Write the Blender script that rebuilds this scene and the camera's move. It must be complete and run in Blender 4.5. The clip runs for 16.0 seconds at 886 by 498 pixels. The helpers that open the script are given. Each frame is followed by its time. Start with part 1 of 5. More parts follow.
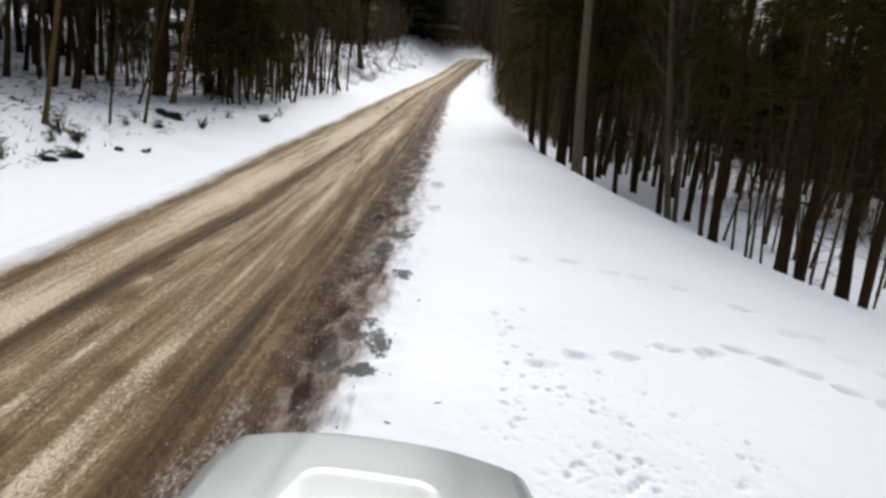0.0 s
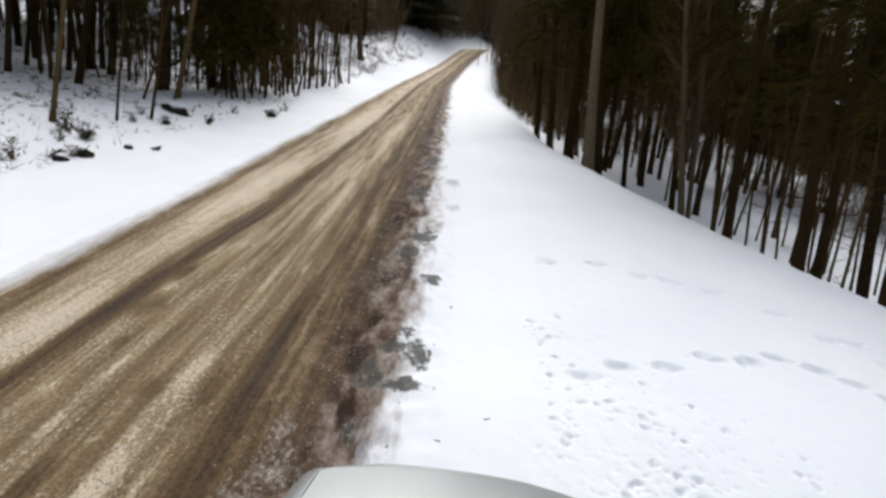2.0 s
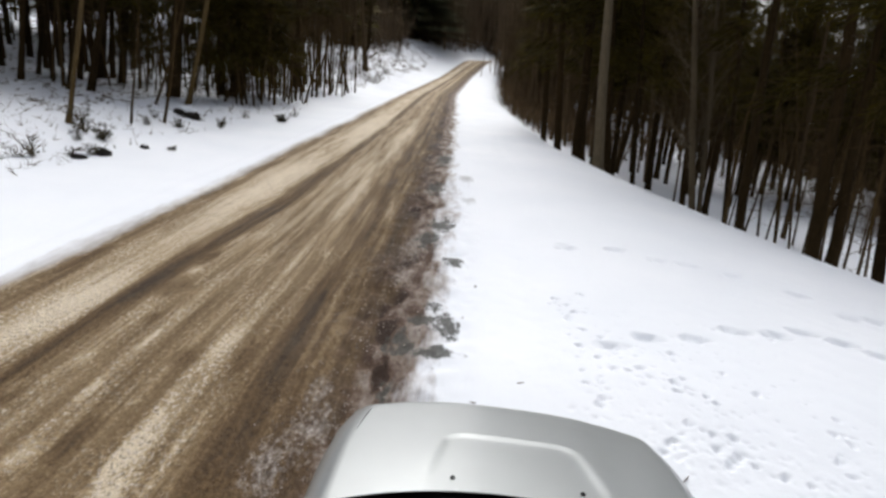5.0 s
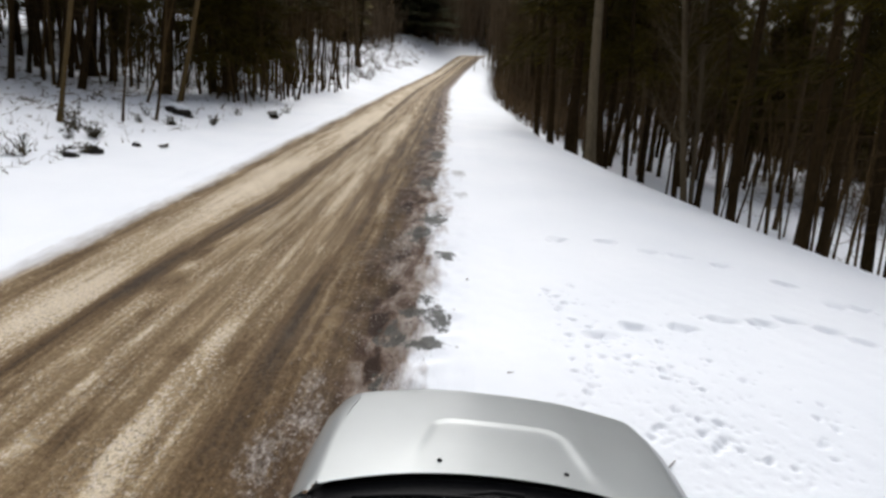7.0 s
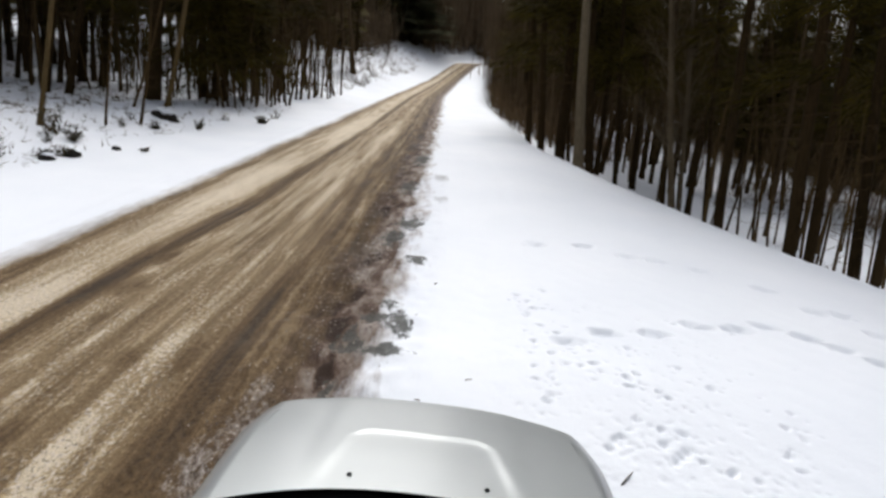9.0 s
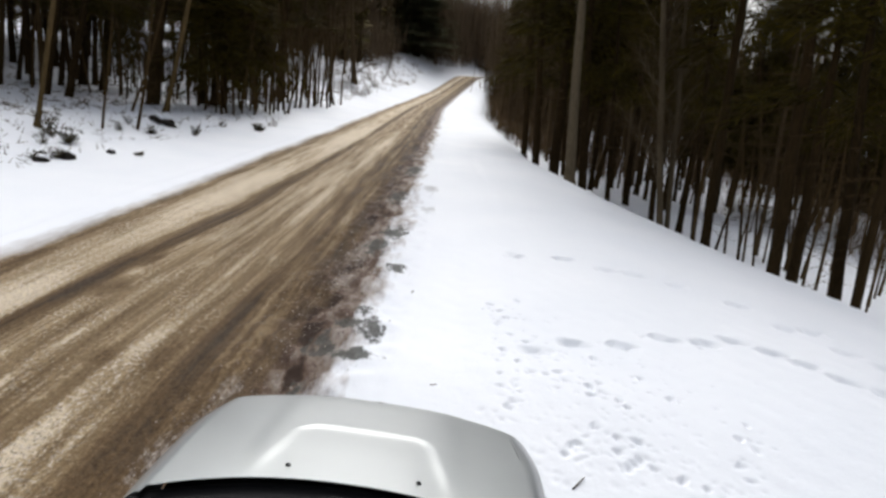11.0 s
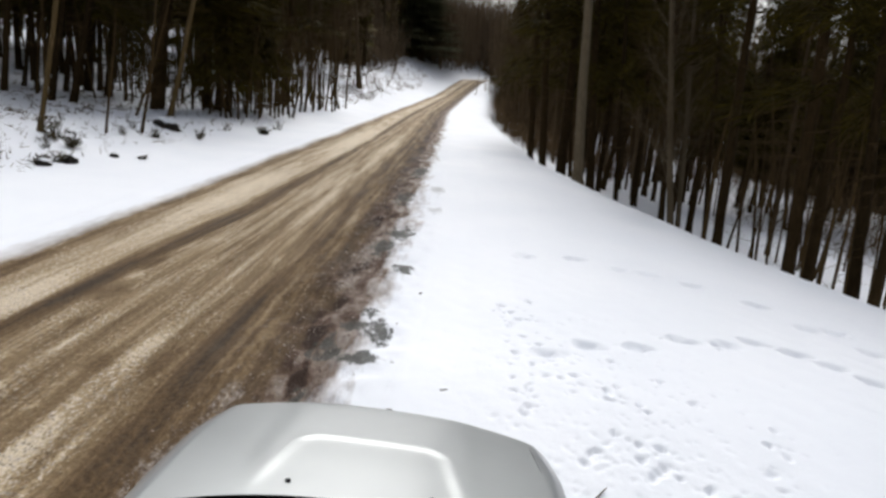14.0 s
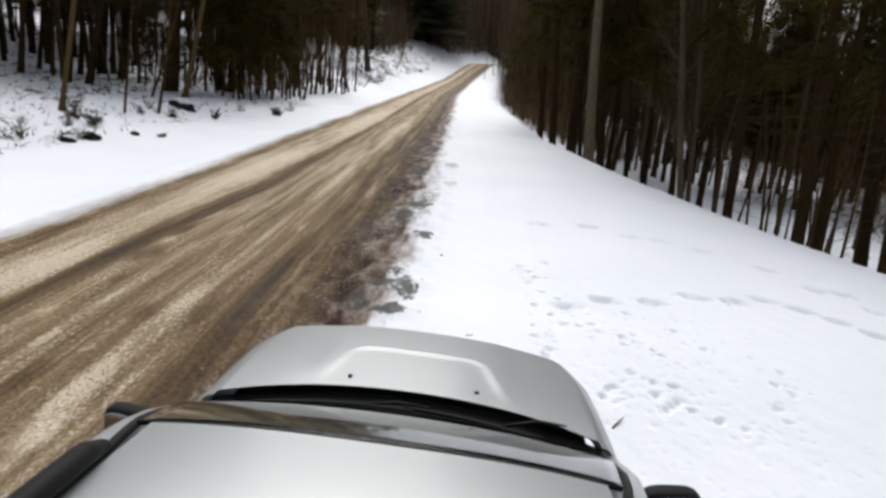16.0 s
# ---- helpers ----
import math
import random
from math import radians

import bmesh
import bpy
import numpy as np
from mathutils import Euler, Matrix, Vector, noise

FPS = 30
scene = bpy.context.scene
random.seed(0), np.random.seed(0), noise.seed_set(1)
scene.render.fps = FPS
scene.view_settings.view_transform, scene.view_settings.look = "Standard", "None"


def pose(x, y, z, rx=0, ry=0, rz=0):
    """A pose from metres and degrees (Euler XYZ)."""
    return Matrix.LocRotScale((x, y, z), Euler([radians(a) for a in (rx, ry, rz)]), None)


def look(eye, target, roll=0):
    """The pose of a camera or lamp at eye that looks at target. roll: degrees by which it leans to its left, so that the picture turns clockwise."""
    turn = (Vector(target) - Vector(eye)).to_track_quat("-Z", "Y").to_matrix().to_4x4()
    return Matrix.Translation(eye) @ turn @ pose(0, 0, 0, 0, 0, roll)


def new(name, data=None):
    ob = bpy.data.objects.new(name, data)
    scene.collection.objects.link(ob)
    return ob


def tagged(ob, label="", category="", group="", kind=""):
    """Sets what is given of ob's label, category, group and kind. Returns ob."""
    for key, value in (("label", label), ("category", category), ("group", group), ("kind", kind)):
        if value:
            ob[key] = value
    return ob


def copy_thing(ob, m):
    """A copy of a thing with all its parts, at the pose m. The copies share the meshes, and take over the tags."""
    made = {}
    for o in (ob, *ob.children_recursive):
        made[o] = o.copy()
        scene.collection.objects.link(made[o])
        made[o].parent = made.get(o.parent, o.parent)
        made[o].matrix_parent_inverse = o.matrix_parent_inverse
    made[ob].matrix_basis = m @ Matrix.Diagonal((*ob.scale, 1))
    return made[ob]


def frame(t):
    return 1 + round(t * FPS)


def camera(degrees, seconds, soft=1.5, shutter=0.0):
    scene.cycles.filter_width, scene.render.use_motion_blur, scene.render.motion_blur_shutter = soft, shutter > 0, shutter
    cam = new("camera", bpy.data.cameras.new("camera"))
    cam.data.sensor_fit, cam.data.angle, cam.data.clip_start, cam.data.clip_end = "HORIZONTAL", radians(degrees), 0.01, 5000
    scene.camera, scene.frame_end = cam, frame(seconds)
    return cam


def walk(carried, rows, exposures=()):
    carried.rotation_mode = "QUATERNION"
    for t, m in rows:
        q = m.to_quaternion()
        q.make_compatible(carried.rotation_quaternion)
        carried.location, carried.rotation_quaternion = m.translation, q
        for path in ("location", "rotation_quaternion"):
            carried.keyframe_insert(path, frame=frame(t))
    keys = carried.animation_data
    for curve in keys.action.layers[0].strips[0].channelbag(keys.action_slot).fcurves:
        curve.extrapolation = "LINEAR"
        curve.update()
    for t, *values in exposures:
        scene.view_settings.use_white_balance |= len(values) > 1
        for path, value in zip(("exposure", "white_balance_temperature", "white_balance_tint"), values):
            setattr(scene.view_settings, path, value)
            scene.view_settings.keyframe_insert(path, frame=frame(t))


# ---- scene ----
cam = camera(71.4, 16.0, soft=2.9)


def aim(x, y, z, yaw, pitch, roll):
    """Eye in metres; yaw to the left, pitch up, roll to the left, in degrees."""
    return pose(x, y, z, 0, 0, yaw) @ pose(0, 0, 0, 90 + pitch) @ pose(0, 0, 0, 0, 0, roll)


PATH = [
    (0.0, 0.011, -0.016, 2.982, 5.70, -16.79, 4.72),
    (0.2, 0.051, -0.012, 2.993, 5.71, -16.74, 4.86),
    (0.5, 0.148, 0.008, 3.013, 4.76, -15.45, 9.72),
    (0.7, 0.181, 0.015, 3.041, 4.40, -16.08, 11.29),
    (1.0, 0.095, -0.015, 3.037, 4.98, -16.97, 8.55),
    (1.2, -0.046, 0.009, 3.032, 5.55, -16.73, 6.36),
    (1.5, -0.226, 0.061, 3.069, 5.90, -16.26, 4.77),
    (2.0, -0.429, 0.106, 3.088, 5.39, -17.63, 4.57),
    (2.2, -0.502, 0.147, 3.015, 5.54, -17.37, 4.47),
    (2.5, -0.594, 0.220, 2.931, 6.25, -15.11, 3.97),
    (3.0, -0.722, 0.255, 2.933, 6.48, -13.98, 4.42),
    (3.5, -0.758, 0.201, 2.871, 6.12, -14.90, 3.27),
    (4.0, -0.732, 0.104, 2.719, 5.96, -15.40, 3.37),
    (4.5, -0.670, -0.045, 2.729, 5.85, -16.12, 4.15),
    (7.0, -0.570, -0.167, 2.720, 5.31, -16.87, 3.62),
    (7.5, -0.551, -0.135, 2.752, 5.27, -16.46, 3.34),
    (8.0, -0.487, -0.056, 2.742, 5.13, -16.26, 3.17),
    (8.5, -0.381, 0.018, 2.653, 4.95, -15.56, 3.53),
    (9.0, -0.244, 0.046, 2.641, 5.13, -16.16, 3.78),
    (9.5, -0.101, 0.009, 2.657, 5.04, -15.01, 4.82),
    (10.0, 0.027, -0.059, 2.729, 4.86, -14.84, 6.09),
    (12.5, -0.043, -0.075, 2.568, 5.49, -16.08, 3.51),
    (13.0, -0.058, -0.014, 2.614, 5.56, -16.42, 3.81),
    (13.5, -0.039, 0.079, 2.558, 5.76, -16.53, 4.03),
    (14.0, -0.032, 0.143, 2.565, 5.68, -14.78, 4.58),
    (14.2, -0.028, 0.146, 2.531, 5.43, -12.87, 5.61),
    (14.5, -0.014, 0.147, 2.564, 5.21, -12.32, 6.16),
    (14.7, -0.018, 0.070, 2.547, 5.47, -12.87, 6.36),
    (15.0, -0.035, -0.026, 2.545, 5.83, -16.62, 4.52),
    (15.5, -0.074, -0.176, 2.452, 5.89, -17.60, 3.80),
    (16.0, -0.125, -0.239, 2.378, 6.29, -16.14, 4.36),
]
walk(cam, [(t, aim(*rest)) for t, *rest in PATH])

# ---- light: an overcast winter sky ----
SUN_UP, SUN_ROUND = radians(54), radians(-8)
world = bpy.data.worlds.new("overcast_sky")
scene.world = world
world.use_nodes = True
wn, wl = world.node_tree.nodes, world.node_tree.links
sky = wn.new("ShaderNodeTexSky")
sky.sky_type, sky.sun_disc = "NISHITA", False
sky.sun_elevation, sky.sun_rotation = SUN_UP, SUN_ROUND
sky.air_density, sky.dust_density, sky.ozone_density = 1.0, 6.0, 1.0
pale = wn.new("ShaderNodeHueSaturation")
pale.inputs["Saturation"].default_value = 0.36
wl.new(sky.outputs[0], pale.inputs["Color"])
wl.new(pale.outputs[0], wn["Background"].inputs["Color"])
wn["Background"].inputs["Strength"].default_value = 0.15
sun_data = bpy.data.lights.new("sun", "SUN")
sun_data.energy, sun_data.angle, sun_data.color = 1.4, radians(45), (0.985, 0.99, 0.968)
sun = new("sun", sun_data)
sun.matrix_world = look((0, 0, 60), (-60 * math.sin(SUN_ROUND) / math.tan(SUN_UP), -60 * math.cos(SUN_ROUND) / math.tan(SUN_UP), 0))
scene.view_settings.exposure = 0.05

# ---- materials ----


class Nodes:
    """A small builder for node materials."""

    def __init__(self, name):
        self.mat = bpy.data.materials.new(name)
        self.mat.use_nodes = True
        self.tree = self.mat.node_tree
        self.shader = self.tree.nodes["Principled BSDF"]

    def add(self, kind, **given):
        node = self.tree.nodes.new("ShaderNode" + kind)
        if "data_type" in given:
            node.data_type = given["data_type"]
        if "blend_type" in given:
            node.blend_type = given["blend_type"]
        if "operation" in given:
            node.operation = given["operation"]
        if "use_clamp" in given:
            node.use_clamp = given["use_clamp"]
        return node

    def link(self, a, b):
        self.tree.links.new(a, b)

    def noise(self, vector, scale, detail=4.0, rough=0.55, lacunarity=2.0):
        n = self.add("TexNoise")
        n.inputs["Scale"].default_value, n.inputs["Detail"].default_value = scale, detail
        n.inputs["Roughness"].default_value, n.inputs["Lacunarity"].default_value = rough, lacunarity
        if vector:
            self.link(vector, n.inputs["Vector"])
        return n.outputs["Fac"]

    def stretch(self, vector, x, y, z):
        m = self.add("Mapping")
        m.inputs["Scale"].default_value = (x, y, z)
        self.link(vector, m.inputs["Vector"])
        return m.outputs[0]

    def ramp(self, fac, *stops):
        r = self.add("ValToRGB")
        while len(r.color_ramp.elements) < len(stops):
            r.color_ramp.elements.new(0.5)
        for e, (at, colour) in zip(r.color_ramp.elements, stops):
            e.position, e.color = at, (*colour, 1) if len(colour) == 3 else colour
        self.link(fac, r.inputs["Fac"])
        return r.outputs["Color"]

    def mix(self, fac, a, b, blend="MIX"):
        m = self.add("Mix", data_type="RGBA", blend_type=blend)
        for value, slot in ((fac, m.inputs[0]), (a, m.inputs[6]), (b, m.inputs[7])):
            if hasattr(value, "is_linked"):
                self.link(value, slot)
            else:
                slot.default_value = value if isinstance(value, (int, float)) else (*value, 1)
        return m.outputs[2]

    def math(self, what, a, b=0.0, clamp=False):
        m = self.add("Math", operation=what, use_clamp=clamp)
        for value, slot in ((a, m.inputs[0]), (b, m.inputs[1])):
            if hasattr(value, "is_linked"):
                self.link(value, slot)
            else:
                slot.default_value = value
        return m.outputs[0]

    def bump(self, height, strength, distance, before=None):
        b = self.add("Bump")
        b.inputs["Strength"].default_value, b.inputs["Distance"].default_value = strength, distance
        self.link(height, b.inputs["Height"])
        if before:
            self.link(before, b.inputs["Normal"])
        self.link(b.outputs[0], self.shader.inputs["Normal"])
        return b.outputs[0]

    def set(self, **given):
        names = {"colour": "Base Color", "rough": "Roughness", "metal": "Metallic", "ior": "IOR", "coat": "Coat Weight", "coat_rough": "Coat Roughness",
                 "clear": "Transmission Weight", "specular": "Specular IOR Level", "subsurface": "Subsurface Weight"}
        for key, value in given.items():
            slot = self.shader.inputs[names[key]]
            if hasattr(value, "is_linked"):
                self.link(value, slot)
            else:
                slot.default_value = (*value, 1) if isinstance(value, tuple) else value
        return self.mat

    def object(self):
        return self.add("TexCoord").outputs["Object"]

    def random(self):
        return self.add("ObjectInfo").outputs["Random"]


def plain(name, colour, rough=0.5, metal=0.0, grain=0.0, size=40.0, **more):
    """A simple surface with slight mottling and fine relief."""
    n = Nodes(name)
    f = n.noise(n.object(), size, 5)
    tone = n.ramp(f, (0.25, tuple(c * (1 - grain) for c in colour)), (0.75, tuple(min(1, c * (1 + grain)) for c in colour)))
    if grain:
        n.bump(f, 0.3 * min(1, grain * 2), 0.01)
    return n.set(colour=tone if grain else colour, rough=rough, metal=metal, **more)


def snow_material():
    n = Nodes("snow")
    p = n.object()
    broad, fine, grit = n.noise(p, 0.35, 4), n.noise(p, 9, 6), n.noise(p, 60, 3)
    tone = n.ramp(broad, (0.3, (0.70, 0.735, 0.79)), (0.7, (0.765, 0.79, 0.835)))
    tone = n.mix(n.ramp(fine, (0.62, (0, 0, 0)), (0.9, (0.5, 0.5, 0.5))), tone, (0.64, 0.67, 0.735))
    one = n.bump(fine, 0.25, 0.03)
    n.bump(grit, 0.2, 0.006, one)
    return n.set(colour=tone, rough=0.7, specular=0.25)


def road_material():
    """Brown slush and sanded ice, drawn out along the wheel tracks; u runs across the road in metres, v along it."""
    n = Nodes("slushy_road")
    uv = n.add("TexCoord").outputs["UV"]
    axes = n.add("SeparateXYZ")
    n.link(uv, axes.inputs[0])
    u, v = axes.outputs["X"], axes.outputs["Y"]
    sway = n.math("MULTIPLY", n.math("SUBTRACT", n.noise(n.stretch(uv, 0.5, 0.35, 1), 1, 3), 0.5), 0.16)
    u = n.math("ADD", u, sway)
    broad = n.noise(n.stretch(uv, 1.4, 0.14, 1), 1, 3, 0.5)
    long1 = n.noise(n.stretch(uv, 5.0, 0.30, 1), 1, 4, 0.55)
    long2 = n.noise(n.stretch(uv, 12.0, 0.42, 1), 1, 4, 0.6)
    patch = n.noise(n.stretch(uv, 1.6, 0.7, 1), 1, 5, 0.6)
    grit = n.noise(n.stretch(uv, 26, 16, 1), 1, 5, 0.7)
    fine = n.noise(n.stretch(uv, 95, 62, 1), 1, 3, 0.7)

    torn = n.noise(n.stretch(uv, 8, 4.5, 1), 1, 5, 0.62)

    def field(name):
        """A patch field kept on the mesh: 1 in the middle of a patch, 0 at its rim."""
        node = n.add("Attribute")
        node.attribute_name = name
        return node.outputs["Fac"]

    def signed(value, amount):
        return n.math("MULTIPLY", n.math("SUBTRACT", value, 0.5), amount)

    # brightness across the road: wheel tracks and windrows from edge to edge
    band = n.add("FloatCurve")
    curve = band.mapping.curves[0]
    curve.points[0].location, curve.points[1].location = (0, 0.35), (1, 0.35)
    for at, value in BANDS:
        curve.points.new((at + 3.6) / 7.2, value)
    band.mapping.update()
    n.link(n.math("DIVIDE", n.math("ADD", u, 3.6), 7.2), band.inputs["Value"])
    level = n.math("ADD", band.outputs[0], 0.035)
    for value, amount in ((broad, 0.35), (long1, 0.85), (long2, 0.80), (patch, 0.30), (grit, 0.74), (fine, 0.44)):
        level = n.math("ADD", level, signed(value, amount))
    dark = n.ramp(n.math("ADD", n.math("ADD", field("dark"), signed(torn, 1.5)), signed(long1, 2.6)), (0.0, (0, 0, 0)), (0.75, (1, 1, 1)))
    level = n.math("SUBTRACT", level, n.math("MULTIPLY", dark, 0.25))
    # pale windrows nearby; far off, the road's grazing sheen put into the colour
    pale = n.ramp(n.math("ADD", n.math("ADD", field("pale"), signed(torn, 1.5)), signed(grit, 1.3)), (0.05, (0, 0, 0)), (0.7, (1, 1, 1)))
    level = n.math("ADD", level, n.math("MULTIPLY", pale, 0.28), True)
    tone = n.ramp(level, (0.0, (0.032, 0.018, 0.007)), (0.25, (0.095, 0.058, 0.025)), (0.5, (0.212, 0.147, 0.078)), (0.75, (0.40, 0.305, 0.185)), (1.0, (0.66, 0.57, 0.43)))
    # crumbs of pale ice and dark grains where the windrows lie
    crumb = n.ramp(n.noise(n.stretch(uv, 31, 19, 1), 1, 4, 0.65), (0.52, (0, 0, 0)), (0.57, (0.95,) * 3))
    where = n.ramp(n.math("ADD", level, signed(patch, 0.9)), (0.44, (0.02,) * 3), (0.74, (1, 1, 1)))
    tone = n.mix(n.mix(1.0, crumb, where, "MULTIPLY"), tone, (0.68, 0.60, 0.51))
    grain = n.ramp(n.noise(n.stretch(uv, 52, 27, 1), 1, 3, 0.6), (0.38, (0.85,) * 3), (0.44, (0, 0, 0)))
    tone = n.mix(n.mix(1.0, grain, n.ramp(patch, (0.38, (0.1,) * 3), (0.6, (1, 1, 1))), "MULTIPLY"), tone, (0.05, 0.03, 0.016))

    # churned dirt and dirty snow on the verge
    spread = n.noise(n.stretch(uv, 1.6, 0.5, 1), 1, 5, 0.6)
    right = n.math("SUBTRACT", u, n.math("ADD", 1.80, signed(spread, 1.5)))
    clods = n.noise(n.stretch(uv, 4.2, 1.7, 1), 1, 6, 0.6)
    churn = n.math("ADD", n.math("MULTIPLY", clods, 0.80), n.math("MULTIPLY", grit, 0.20))
    churn = n.math("ADD", churn, n.math("MULTIPLY", n.math("SUBTRACT", u, 2.42), 0.24))
    soil = n.ramp(n.math("ADD", n.math("ADD", field("soil"), signed(torn, 1.5)), signed(grit, 1.0)), (0.0, (0, 0, 0)), (0.6, (1, 1, 1)))
    churn = n.math("SUBTRACT", churn, n.math("MULTIPLY", soil, 0.28))
    dirt = n.ramp(churn, (0.34, (0.030, 0.016, 0.010)), (0.44, (0.088, 0.055, 0.039)), (0.52, (0.195, 0.152, 0.126)), (0.61, (0.31, 0.275, 0.25)), (0.78, (0.54, 0.525, 0.52)))
    tone = n.mix(n.math("MULTIPLY", right, 2.6, True), tone, dirt)

    # crumbly old snow ploughed up beside the near verge
    crust = n.ramp(n.math("ADD", n.math("ADD", field("crust"), signed(torn, 1.5)), signed(n.noise(n.stretch(uv, 24, 17, 1), 1, 5, 0.72), 4.2)), (0.2, (0, 0, 0)), (0.9, (0.85,) * 3))
    tone = n.mix(crust, tone, n.ramp(n.math("ADD", n.math("MULTIPLY", grit, 0.6), n.math("MULTIPLY", fine, 0.4)), (0.40, (0.09, 0.065, 0.05)), (0.52, (0.30, 0.26, 0.23)), (0.62, (0.62, 0.58, 0.55))))

    # clean snow on both sides
    p = n.object()
    snow = n.ramp(n.noise(p, 0.35, 4), (0.3, (0.70, 0.735, 0.79)), (0.7, (0.765, 0.79, 0.835)))
    snow = n.mix(n.ramp(n.noise(p, 9, 6), (0.62, (0, 0, 0)), (0.9, (0.5, 0.5, 0.5))), snow, (0.64, 0.67, 0.735))
    edge = n.math("ADD", signed(n.noise(n.stretch(uv, 2.2, 0.55, 1), 1, 6, 0.6), 1.1), signed(n.noise(n.stretch(uv, 9, 4, 1), 1, 4, 0.6), 0.35))
    far_right = n.math("MULTIPLY", n.math("SUBTRACT", n.math("ADD", u, edge), 2.56), 3.6, True)
    edge_l = n.math("ADD", signed(n.noise(n.stretch(uv, 2.0, 0.30, 1), 1, 5, 0.55), 0.46), signed(n.noise(n.stretch(uv, 12, 3, 1), 1, 4, 0.6), 0.22))
    far_left = n.math("MULTIPLY", n.math("SUBTRACT", n.math("ADD", n.math("MULTIPLY", u, -1.0), edge_l), 2.0), 2.8, True)
    tone = n.mix(n.math("MAXIMUM", far_right, far_left), tone, snow)

    # grey half-frozen puddles that soak through the snow
    wet = n.math("ADD", n.math("ADD", field("slush"), signed(torn, 2.6)), signed(n.noise(n.stretch(uv, 19, 11, 1), 1, 5, 0.65), 1.5))
    soak = n.ramp(wet, (0.08, (0, 0, 0)), (0.42, (0.92, 0.92, 0.92)))
    slush = n.ramp(grit, (0.3, (0.034, 0.034, 0.030)), (0.6, (0.080, 0.080, 0.072)), (0.75, (0.23, 0.23, 0.22)))
    tone = n.mix(soak, tone, slush)
    trace = n.ramp(n.math("ADD", field("faint"), signed(torn, 1.6)), (0.0, (0, 0, 0)), (0.9, (0.6,) * 3))
    tone = n.mix(trace, tone, (0.22, 0.22, 0.215))

    bare = n.math("SUBTRACT", 1.0, n.math("MULTIPLY", n.math("MAXIMUM", far_right, far_left), 0.85))
    lumps = n.math("ADD", n.math("MULTIPLY", long1, 0.5), n.math("ADD", n.math("MULTIPLY", grit, 0.9), n.math("MULTIPLY", n.math("MULTIPLY", crumb, where), 0.35)))
    one = n.bump(n.math("MULTIPLY", lumps, bare), 0.85, 0.045)
    n.bump(n.math("MULTIPLY", fine, bare), 0.5, 0.010, one)
    return n.set(colour=tone, rough=n.ramp(patch, (0.3, (0.62,) * 3), (0.7, (0.9,) * 3)), specular=0.2)


# the road's patches: across, along, half-width, half-length
BANDS = [(-2.1, 0.42), (-1.92, 0.42), (-1.75, 0.54), (-1.5, 0.70), (-1.2, 0.79), (-1.04, 0.68), (-0.94, 0.38), (-0.84, 0.19), (-0.72, 0.16), (-0.60, 0.27), (-0.48, 0.48), (-0.3, 0.57),
         (-0.12, 0.49), (0.03, 0.61), (0.18, 0.47), (0.4, 0.46), (0.56, 0.47), (0.68, 0.57), (0.8, 0.60), (0.96, 0.47), (1.12, 0.41), (1.26, 0.31), (1.34, 0.20), (1.42, 0.16), (1.50, 0.32), (1.57, 0.37), (1.66, 0.19),
         (1.75, 0.33), (1.9, 0.19), (2.1, 0.22)]
DARK = [(-0.78, 6.4, 0.13, 1.5), (-0.36, 6.35, 0.22, 0.42), (-0.48, 7.5, 0.16, 0.36), (0.55, 4.65, 0.13, 0.26), (-0.20, 5.4, 0.10, 0.35), (0.58, 5.75, 0.05, 0.10), (-1.90, 6.9, 0.10, 0.9),
        (1.40, 6.0, 0.06, 1.2), (-0.55, 3.7, 0.22, 0.5), (1.52, 9.5, 0.06, 2.2), (-1.95, 11.2, 0.10, 1.6), (1.05, 4.6, 0.12, 0.5), (-0.60, 10.4, 0.12, 0.9), (0.3, 3.4, 0.12, 0.4)]
PALE = [(0.03, 4.0, 0.085, 0.24), (0.02, 4.95, 0.05, 0.36), (-0.32, 4.5, 0.10, 0.28), (0.10, 3.15, 0.13, 0.22), (-0.49, 8.4, 0.09, 0.55), (-0.43, 6.97, 0.10, 0.22), (1.08, 7.95, 0.05, 0.4),
        (0.74, 3.4, 0.16, 0.6), (0.76, 5.0, 0.10, 0.7), (0.70, 12.0, 0.28, 2.6), (-1.25, 5.6, 0.16, 1.6), (-0.20, 8.8, 0.06, 0.7), (0.20, 7.6, 0.06, 0.6), (0.45, 3.9, 0.05, 0.10), (0.40, 4.2, 0.04, 0.08),
        # the four from v 13 on paint the wet ice's grazing sheen as paler colour
        (-0.62, 3.9, 0.10, 0.25), (0.85, 2.9, 0.18, 0.35), (1.05, 3.6, 0.05, 0.5), (0.3, 15.0, 0.5, 5.0), (-1.35, 13.0, 0.35, 5.0), (0.7, 24.0, 0.6, 9.0), (-1.0, 28.0, 0.6, 10.0)]
SOIL = [(1.86, 6.8, 0.20, 0.60), (2.08, 5.85, 0.16, 0.30), (2.0, 5.1, 0.15, 0.28), (1.98, 4.55, 0.18, 0.28), (1.70, 8.9, 0.14, 0.6), (1.70, 11.4, 0.16, 0.9), (2.15, 6.6, 0.10, 0.4), (2.28, 7.6, 0.12, 0.5),
        (1.62, 4.2, 0.10, 0.5), (2.1, 10.2, 0.14, 0.7), (1.75, 15.5, 0.2, 1.6), (2.28, 6.25, 0.12, 0.25), (2.34, 4.45, 0.09, 0.28), (2.24, 5.3, 0.14, 0.3), (1.75, 3.9, 0.14, 0.4), (2.0, 23.0, 0.25, 6.0), (1.9, 36.0, 0.3, 10.0)]
